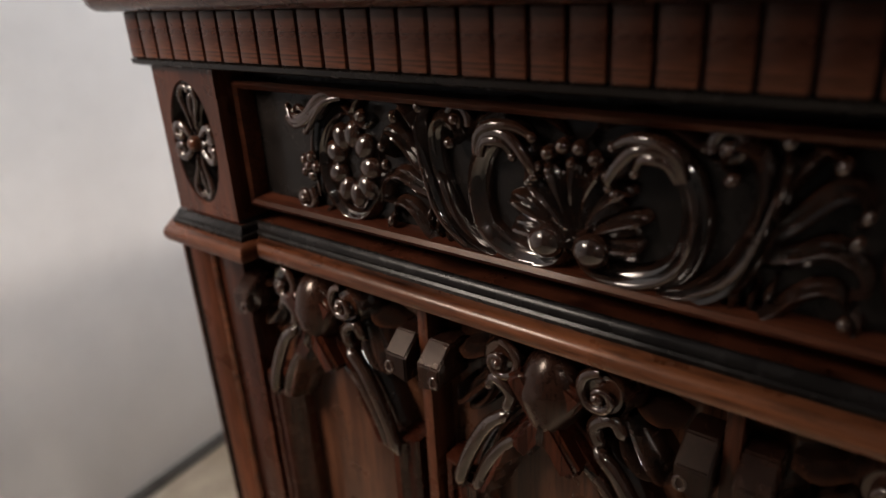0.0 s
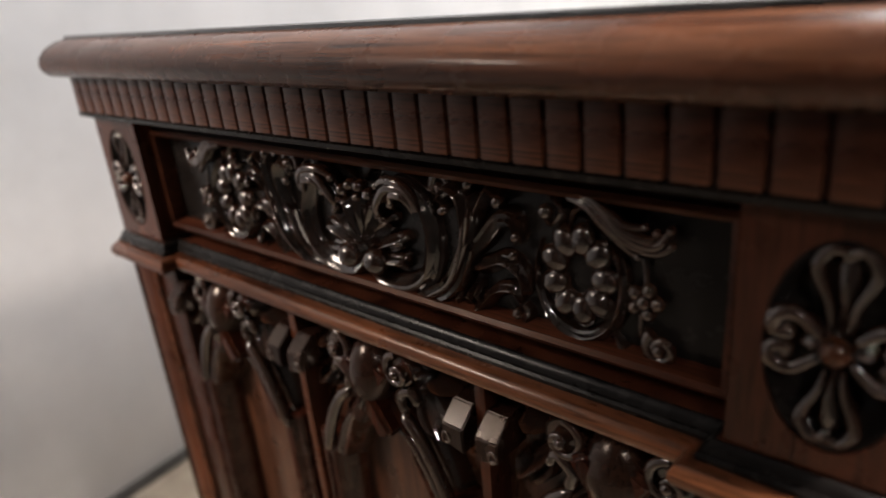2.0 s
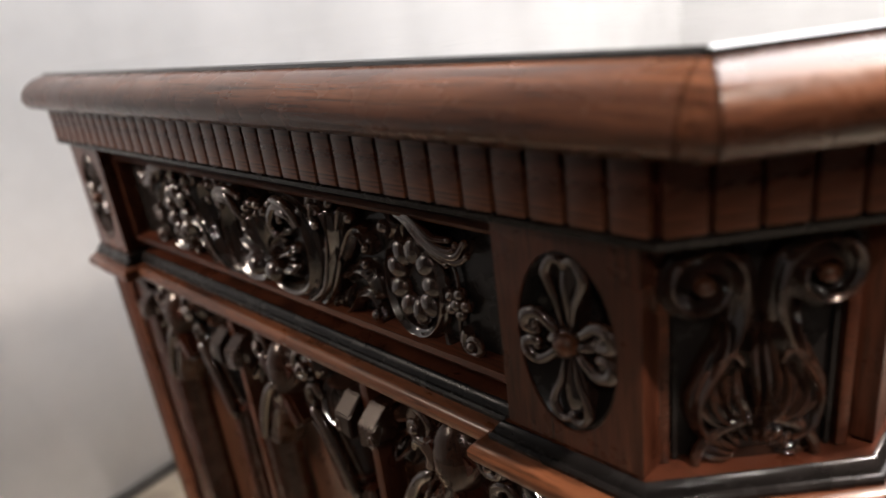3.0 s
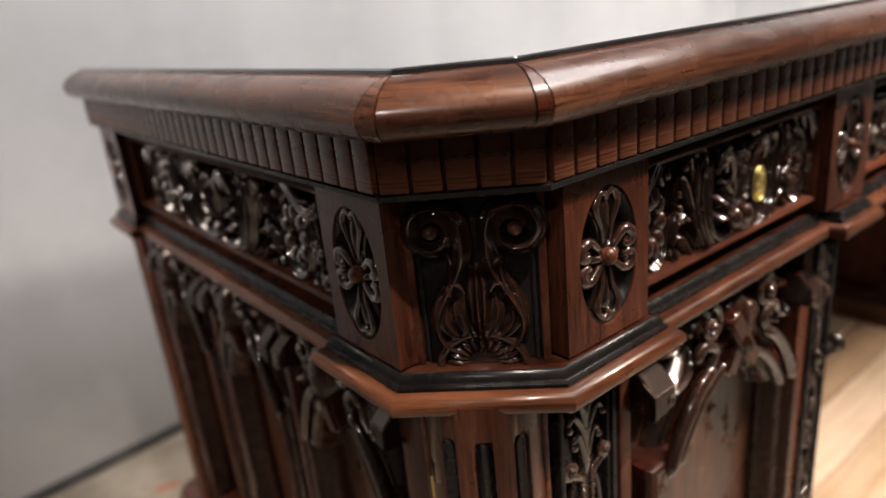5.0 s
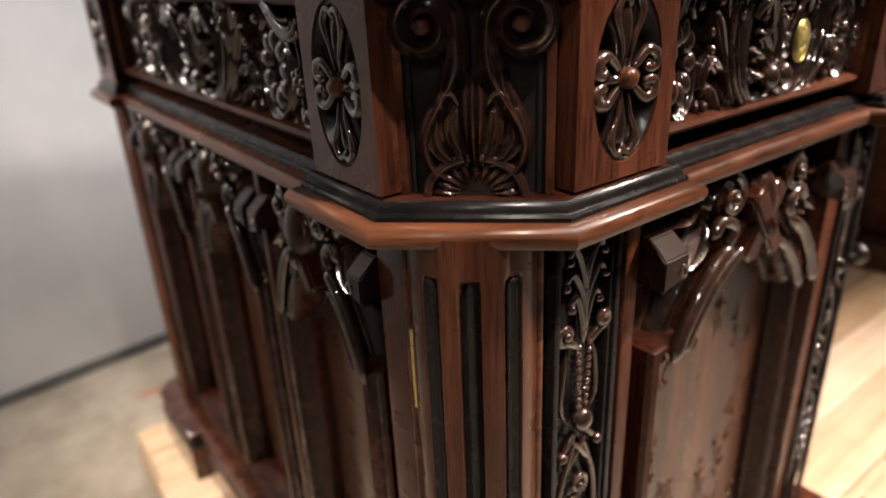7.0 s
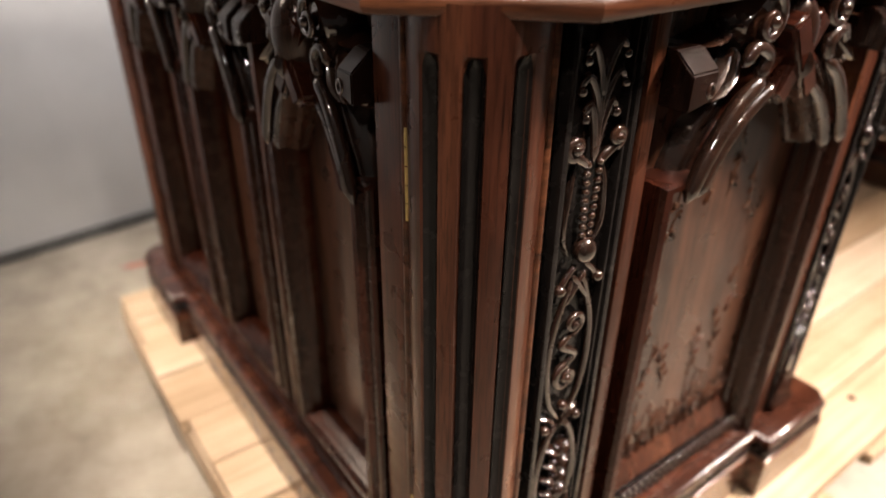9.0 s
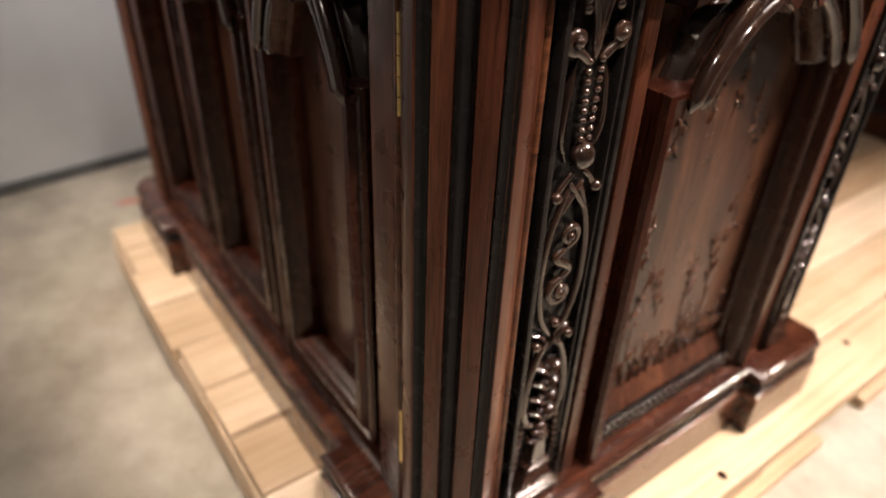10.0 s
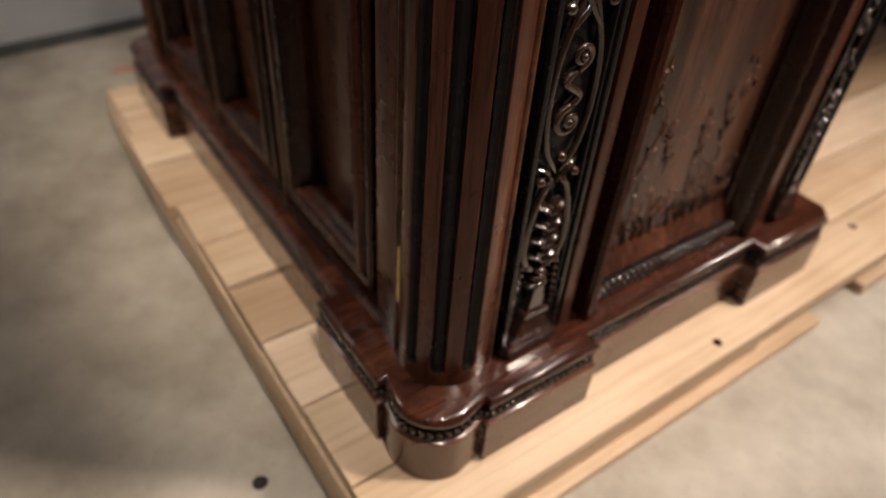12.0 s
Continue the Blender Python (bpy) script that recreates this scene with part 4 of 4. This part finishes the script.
        stem(bm, [(s * 0.103 * k, 0.364), (s * 0.089 * k, 0.396), (s * 0.065 * k, 0.430), (s * 0.040 * k, 0.448)], 0.0062 * kk, 0.0056 * kk, 0.006 + proud, 1.0, 26, 0.0068 * kk)
        stem(bm, [(s * 0.086 * k, 0.362), (s * 0.072 * k, 0.390), (s * 0.048 * k, 0.418), (s * 0.012 * k, 0.440)], 0.0056 * kk, 0.0050 * kk, 0.002 + proud, 1.0, 26, 0.0060 * kk)
        part("arm", bm, CARVE_DARK, field, "glossy dark double-ribbed arm")
        bm = bmesh.new()
        stem(bm, [(s * 0.046 * k, 0.446), (s * 0.040 * k, 0.462), (s * 0.056 * k, 0.470), (s * 0.066 * k, 0.458)], 0.0056 * kk, 0.0044 * kk, 0.004 + proud, 1.0, 20, 0.0062 * kk)
        gouge(bm, [(s * 0.096 * k, 0.434), (s * 0.080 * k, 0.438), (s * 0.064 * k, 0.452), (s * 0.058 * k, 0.470)], [0.003, 0.0055, 0.006, 0.003], 0.030, 1, -0.0225, 18)
        part("roll", bm, CARVE_DARK, field, "round glossy end of the arm")
        # volute drum of the crest
        bm = bmesh.new()
        scroll(bm, s * 0.046 * k, 0.487, 0.017 * kk, 1.15, 90, s, 0.0046 * kk, 0.008, 34, 0.004)
        bead(bm, s * 0.046 * k, 0.487, 0.008, 0.0048 * kk, 0.8, 1.3, 0.8, seg=10)
        gouge(bm, [(s * 0.018 * k, 0.500), (s * 0.050 * k, 0.502), (s * 0.066 * k, 0.486), (s * 0.054 * k, 0.464)], [0.004, 0.008, 0.008, 0.003], 0.030, 2, -0.0225, 18)
        bmesh.ops.create_cone(bm, cap_ends=True, segments=24, radius1=0.0165 * kk, radius2=0.0150 * kk, depth=0.030, matrix=Matrix.Translation((s * 0.046 * k, 0.487, -0.0085)))
        part("volute", bm, CARVE, field, "glossy carved volute")
        a = -s * 34
        bm = bmesh.new()
        m = Matrix.Translation((0, 0.456, -0.003 + (0.003 if a > 0 else 0))) @ Matrix.Rotation(radians(a), 4, "Z")
        bmesh.ops.create_cube(bm, size=1, matrix=m @ Matrix.Diagonal((0.020 * kk, 0.074, 0.036, 1)))
        bmesh.ops.bevel(bm, geom=list(bm.edges), offset=0.0035, segments=3, affect="EDGES")
        part("crossed_strap", bm, FRONT_SHADE if sprigs else SHADE_WOOD, field, "dark crossed strap")
    bm = bmesh.new()
    bead(bm, 0, 0.472, -0.002 if sprigs else 0.000, (0.0185 if sprigs else 0.0240) * kk, 1.10, 1.60, 1.05, seg=24)
    for v in bm.verts:  # drawn in to a point below
        v.co.x *= 1 - 0.55 * min(1, max(0, (0.472 - v.co.y) / (0.038 * kk)))
    part("shield", bm, EAR_WOOD, field, "smooth dark convex shield")
    bm = bmesh.new()
    gouge(bm, [(0, 0.470), (0, 0.452), (0, 0.432)], [0.003, 0.009, 0.007, 0.001], 0.046, 2, -0.0225, 14)
    part("crest_leaf", bm, CARVE, field)
    if sprigs:
        rg = random.Random(3)
        for u, v in ((-0.060, 0.365), (-0.028, 0.385), (0.014, 0.390), (0.046, 0.350), (-0.070, 0.250), (0.060, 0.235), (-0.074, 0.13), (-0.034, 0.12), (0.010, 0.115), (0.050, 0.13)):
            bm = bmesh.new()
            up = 1 if v < 0.2 else -1
            c = [(u, v)]
            for i in range(5):
                c.append((c[-1][0] + rg.uniform(-0.007, 0.007), c[-1][1] + up * rg.uniform(0.008, 0.018)))
            stem(bm, c, 0.0018, 0.0007, -0.0232, 0.7, 18)
            for q in c[1:5]:
                for s in (-1, 1):
                    if rg.random() < 0.75:
                        leaf(bm, q[0], q[1], rg.uniform(0.007, 0.014), 0.0045, s * rg.uniform(25, 65) + (0 if up > 0 else 180), -0.0230, 0.002, 0, 6)
                bead(bm, q[0] + rg.uniform(-0.005, 0.005), q[1], -0.0228, 0.0020)
            part("sprig", bm, SPRIG, field, "low-relief sprig carved on the panel")
        for i in range(13):
            bm = bmesh.new()
            u = -0.080 + 0.0134 * i
            tall = rg.uniform(0.030, 0.085)
            stem(bm, [(u, 0.040), (u + rg.uniform(-0.004, 0.004), 0.040 + tall * 0.5), (u + rg.uniform(-0.007, 0.007), 0.044 + tall)], 0.0015, 0.0008, -0.0230, 0.7, 12)
            for a in (-38, 38):
                f = rg.uniform(0.15, 0.6)
                leaf(bm, u, 0.042 + tall * f, rg.uniform(0.012, 0.024), 0.006, a + rg.uniform(-14, 14), -0.0229, 0.0025, 2, 7)
            leaf(bm, u, 0.042, rg.uniform(0.018, 0.030), 0.008, rg.uniform(-14, 14), -0.0228, 0.003, 2, 7)
            for f in (0.45, 0.75, 1.0):
                bead(bm, u + rg.uniform(-0.006, 0.006), 0.046 + tall * f, -0.0224, 0.0020)
            part("tuft", bm, SPRIG, field, "low-relief tuft of carved leaves")
    if bottom_beads:
        bm = bmesh.new()
        sill = ((0.0450, -0.0236), (0.0450, -0.0215), (0.0200, -0.0125), (0.0190, -0.0165), (-0.0040, -0.0165), (-0.0040, -0.0236))
        rows = [[bm.verts.new((u, v, z)) for v, z in sill] for u in (-0.117, 0.117)]
        for i in range(6):
            bm.faces.new((rows[0][i], rows[1][i], rows[1][(i + 1) % 6], rows[0][(i + 1) % 6]))
        bm.faces.new(rows[0])
        bm.faces.new(list(reversed(rows[1])))
        part("sill", bm, WOOD["y"], field, "sloping mahogany sill", smooth=False)
        part("bead_strip", solid(-0.112, 0.112, -0.0040, 0.0185, -0.0164, -0.0110, 0.0005), BLACK, field, "black strip behind the beads")
        bm = bmesh.new()
        bead(bm, 0, 0.0050, 0, 0.0050, 0.80, 1.10, 1.0)
        bead(bm, 0, -0.0052, 0.0008, 0.0042, 0.75, 1.10, 1.0)
        first = part("bead", bm, CARVE_DARK, field, "small turned bead", Matrix.Translation((-0.105, 0.0090, -0.0068)))
        for i in range(1, 24):
            again(first, Matrix.Translation((-0.105 + 0.00913 * i, 0.0090, -0.0068)), field)
    return field


# side of the pedestal: stiles, rails, three panels
PITCH = 0.212
PX = SX
side = [panel_unit(face_frame(PX + i * PITCH, 0.012, 0.195, -90), 0.74, False, False, False) for i in (-1, 0, 1)]
for x in (PX - 1.5 * PITCH, PX - 0.5 * PITCH, PX + 0.5 * PITCH, PX + 1.5 * PITCH):
    outer = abs(x - PX) > 0.2
    a, c = (x - 0.0045, x + 0.0045) if not outer else ((x - 0.0045, -0.0735) if x > PX else (2 * SX + 0.0735, x + 0.0045))
    dpart("stile", solid(a, c, 0.0115, 0.046, Z0, Z1, 0.0012), WOOD["z"], "upright mahogany stile")
dpart("bottom_rail", solid(2 * SX + 0.075, -0.075, 0.0128, 0.046, Z0, 0.2045, 0.001), WOOD["x"], "mahogany bottom rail")

# front of the pedestal
panel_unit(face_frame(-0.010, 0.3190, 0.195, 0), 1.08, True, True, True)
dpart("bottom_rail", solid(-0.046, -0.0345, 0.170, 0.4685, Z0, 0.2045), WOOD["y"], "mahogany bottom rail", twin=True)
for y0, y1 in ((0.066, 0.0817), (0.1483, 0.1575), (0.1577, 0.1715), (0.4665, 0.4915), (0.5405, 0.5440)):
    dark = y0 < 0.15
    dpart("stile", solid(-0.046, -0.0115 - (0.006 if dark else 0), y0, y1, Z0, Z1, 0.0012), BLACK if dark else WOOD["z"], "recessed black stile" if dark else "upright mahogany stile", twin=True)


def strip_carving():
    """A tall openwork candelabrum: foot, bell, lozenge with scrolls, bead drops and fronds."""
    bm = bmesh.new()
    # stepped foot: plate, tapering pedestal and turned neck
    for v0, v1, w0, w1, d in ((0.0, 0.010, 0.054, 0.052, 0.016), (0.011, 0.016, 0.046, 0.044, 0.013), (0.016, 0.040, 0.040, 0.022, 0.011), (0.041, 0.046, 0.027, 0.025, 0.013), (0.047, 0.074, 0.017, 0.011, 0.010)):
        r = bmesh.ops.create_cube(bm, size=1)
        for v in r["verts"]:
            t = v.co.y + 0.5
            v.co = Vector((v.co.x * (w0 + (w1 - w0) * t), v0 + t * (v1 - v0), (v.co.z + 0.5) * d))
        bmesh.ops.bevel(bm, geom=list({e for v in r["verts"] for e in v.link_edges}), offset=0.0012, segments=2, affect="EDGES")
    for v, wd in ((0.076, 1.5), (0.084, 1.1), (0.092, 0.8)):
        bead(bm, 0, v, 0.005, 0.0075, wd, 0.45, 0.9)
    for s in (-1, 1):
        # bell
        stem(bm, [(s * 0.004, 0.092), (s * 0.014, 0.100), (s * 0.020, 0.118), (s * 0.019, 0.146), (s * 0.011, 0.176), (s * 0.003, 0.186)], 0.0030, 0.0024, 0.004, 1.0, 30, 0.0034)
        for i in range(11):
            bead(bm, s * (0.0245 - 0.0006 * i), 0.016 + i * 0.0085, 0.003, 0.0034, 0.9, 1.1, 1.0)
        # fishbone leaf inside the bell
        for i in range(4):
            v = 0.098 + 0.017 * i
            gouge(bm, [(0, v), (s * 0.006, v + 0.010), (s * 0.014, v + 0.013)], [0.0026, 0.0044, 0.0016], 0.012, 1, 0.0, 10)
        bead(bm, s * 0.016, 0.188, 0.005, 0.0040)
        bead(bm, s * 0.015, 0.100, 0.005, 0.0032)
        gouge(bm, [(s * 0.003, 0.180), (s * 0.010, 0.194), (s * 0.018, 0.198)], [0.002, 0.0034, 0.0015], 0.008, 1, 0.0, 10)
        # lozenge frame
        stem(bm, [(s * 0.002, 0.192), (s * 0.014, 0.214), (s * 0.0195, 0.246), (s * 0.0180, 0.282), (s * 0.0105, 0.310), (s * 0.003, 0.330)], 0.0020, 0.0020, 0.004, 1.0, 30, 0.0024)
        stem(bm, [(s * 0.011, 0.306), (s * 0.004, 0.316), (-s * 0.006, 0.330)], 0.0016, 0.0018, 0.005, 1.0, 12, 0.0020)
        bead(bm, s * 0.0175, 0.322, 0.006, 0.0042)
        stem(bm, [(s * 0.004, 0.338), (s * 0.012, 0.330), (s * 0.017, 0.322)], 0.0018, 0.0018, 0.005, 1.0, 10, 0.0020)
        # bead drops
        for i in range(9):
            f = i / 8
            bead(bm, s * (0.0032 + 0.0022 * f), 0.362 + 0.052 * f, 0.006, 0.0023, 1.15, 0.95, 1.0, s * 25, seg=7)
        gouge(bm, [(s * 0.010, 0.346), (s * 0.017, 0.366), (s * 0.015, 0.396), (s * 0.011, 0.414)], [0.0012, 0.0026, 0.0026, 0.0012], 0.006, 1, 0.0, 16)
        # cups and hooks
        scroll(bm, s * 0.0175, 0.428, 0.0075, 1.2, -90, s, 0.0032, 0.005)
        stem(bm, [(s * 0.004, 0.412), (s * 0.012, 0.419), (s * 0.021, 0.424)], 0.0025, 0.0030, 0.005, 1.0, 12, 0.0032)
        for v, out in ((0.446, 0.012), (0.464, 0.017), (0.482, 0.015)):
            stem(bm, [(0, v - 0.028), (s * 0.003, v - 0.008), (s * out * 0.7, v + 0.008), (s * (out + 0.002), v + 0.002)], 0.0020, 0.0024, 0.005, 1.0, 14, 0.0026)
            bead(bm, s * (out + 0.001), v, 0.006, 0.0032)
    # an S of two volutes inside the lozenge
    scroll(bm, 0.001, 0.286, 0.0100, 1.3, 270, 1, 0.0026, 0.004, 30, 0.003)
    scroll(bm, -0.001, 0.236, 0.0115, 1.4, 90, 1, 0.0030, 0.004, 30, 0.003)
    stem(bm, [(0.001, 0.276), (-0.008, 0.268), (0.006, 0.256), (-0.001, 0.2475)], 0.0024, 0.0026, 0.004, 1.0, 16, 0.0030)
    bead(bm, 0, 0.206, 0.005, 0.0038)
    bead(bm, 0, 0.350, 0.007, 0.0085, 0.95, 1.15, 0.9, seg=12)
    leaf(bm, 0, 0.482, 0.024, 0.010, 0, 0.004, 0.008)
    stem(bm, [(0, 0.415), (0, 0.450), (0, 0.482)], 0.003, 0.002, 0.005, 0.9, 10)
    return bm


for y0, y1 in ((0.0820, 0.1480), (0.4918, 0.5402)):
    mid, hw = (y0 + y1) / 2, (y1 - y0) / 2
    pil = dpart("pilaster", solid(-hw, hw, 0.0, 0.514, -0.03, -0.010), BLACK, "black pilaster strip", face_frame(-0.008, mid, 0.1945, 0), twin=True, smooth=False)
    part("candelabrum", fit_width(puffed(strip_carving(), 0.0004), hw / 0.0305), CARVE_DARK, pil, "glossy carved candelabrum ornament", Matrix.Translation((0, 0, -0.0095)))
    bm = solid(-hw, -hw + 0.005, 0, 0.514, -0.0105, 0.0, 0.001)
    block(bm, hw - 0.009, hw - 0.006, 0, 0.514, -0.0105, -0.002, 0.001)
    block(bm, hw - 0.005, hw, 0, 0.514, -0.0105, 0.0, 0.001)
    part("edge_bead", bm, BLACK, pil, "black edge beading")

# hinges
for z in (0.2545, 0.5745):
    h = dpart("hinge", bmesh.new(), BRASS, "small polished brass butt hinge", pose(-0.0685, 0.0090, z), twin=True)
    for i in range(5):
        bm = bmesh.new()
        bmesh.ops.create_cone(bm, cap_ends=True, segments=12, radius1=0.0023, radius2=0.0023, depth=0.0118, matrix=pose(0, -0.0005, 0.0063 + i * 0.0127))
        part("knuckle", bm, BRASS, h)

# knob on the kneehole side
bm = bmesh.new()
for r, y0, y1 in ((0.0075, 0.0, 0.003), (0.0035, 0.003, 0.020)):
    bmesh.ops.create_cone(bm, cap_ends=True, segments=14, radius1=r, radius2=r, depth=y1 - y0, matrix=pose(0, (y0 + y1) / 2, 0, 90))
bead(bm, 0, 0.026, 0, 0.0125, 1, 0.55, 1, seg=14)
dpart("knob", bm, IRON, "small round dark metal knob", pose(-0.013, 0.5442, 0.540))

# ---- base ----
arc = [(-0.018 + 0.044 * math.cos(radians(a)), 0.018 + 0.044 * math.sin(radians(a))) for a in [-45 - 66 + 11 * i for i in range(13)]]
base_q = [(-0.168, -0.008), (-0.168, -0.027), (-0.046, -0.027), (-0.046, -0.019)] + arc[2:-2] + [(0.019, 0.046), (0.027, 0.046), (0.027, 0.180), (0.008, 0.180), (0.008, 0.447), (0.027, 0.447), (0.027, 0.574), (0.010, 0.592)]
far_side = [(2 * SX - x, y) for x, y in reversed([p for p in base_q if p[1] <= 0.047])]
base_path = [(2 * SX - 0.020, 0.592)] + far_side + base_q
dpart("base_top", plinth(base_path, [(-0.005, 0.1778), (-0.0015, 0.1788), (0.0, 0.1812), (-0.0002, 0.1838), (-0.0014, 0.1866), (-0.0034, 0.1888), (-0.0062, 0.1900)]), POLISHED["y"], "glossy mahogany plinth top", twin=True)
dpart("base_strip", moulding(base_path, [(-0.008, 0.1600), (-0.004, 0.1600), (-0.0015, 0.1625), (-0.0035, 0.1650), (-0.0045, 0.1700), (-0.0015, 0.1755), (-0.003, 0.1774), (-0.008, 0.1774)], True), BLACK, "black moulded strip round the plinth", twin=True)
dpart("base_board", plinth(base_path, [(0.001, DECK + 0.0008), (0.001, 0.1575), (-0.002, 0.1598)]), POLISHED["h"], "polished mahogany plinth board", twin=True)
bm = bmesh.new()
line = offset_path(base_path, -0.0025, True)
n = len(line)
for i in range(n):
    p, q = line[i], line[(i + 1) % n]
    if max(p.x, q.x) < -0.6 or max(p.y, q.y) > 0.60:
        continue
    d = (q - p)
    c = max(1, int(d.length / 0.0075))
    facing = math.degrees(math.atan2(d.y, d.x)) - 90
    for j in range(c):
        m = p + d * ((j + 0.5) / c)
        for lift, turn, long in ((-0.0022, 38, 0.0054), (0.0026, -30, 0.0046)):
            leaf_at = face_frame(m.x, m.y, 0.1675 + lift, facing) @ Matrix.Rotation(radians(turn), 4, "Z") @ Matrix.Diagonal((long, 0.0021, 0.0030, 1))
            bmesh.ops.create_icosphere(bm, subdivisions=1, radius=1, matrix=leaf_at)
dpart("leaf_strip", bm, CARVE_DARK, "row of small carved leaves on the plinth", twin=True)

# the far pedestal repeats the near one
flip = Matrix.Diagonal((1, -1, 1, 1))
for ob in list(TWIN):
    o = copy_thing(ob, Matrix.Identity(4))
    o.matrix_basis = flip @ ob.matrix_basis

# ---- dentils ----
rng = random.Random(2)
DENT_P = 0.0203
dm = None
corners = offset_path(ring_path(dent), -0.004, True)
for i in range(len(corners)):
    p, q = corners[i], corners[(i + 1) % len(corners)]
    d = q - p
    if max(p.x, q.x) < -0.6 or min(p.y, q.y) > 2.0:
        continue
    c = int(round(d.length / DENT_P))
    a = math.degrees(math.atan2(d.y, d.x)) - 90
    step = d.length / c
    for j in range(c):
        m = p + d * ((j + 0.5) / c)
        place = face_frame(m.x, m.y, 0.8790, a)
        if dm is None:
            dm = part("dentil", solid(-0.0088, 0.0088, -0.0170, 0.0170, -0.002, 0.004, 0.0010), WOOD["x"], band, place=place)
            dm.matrix_basis = place
        else:
            again(dm, place)
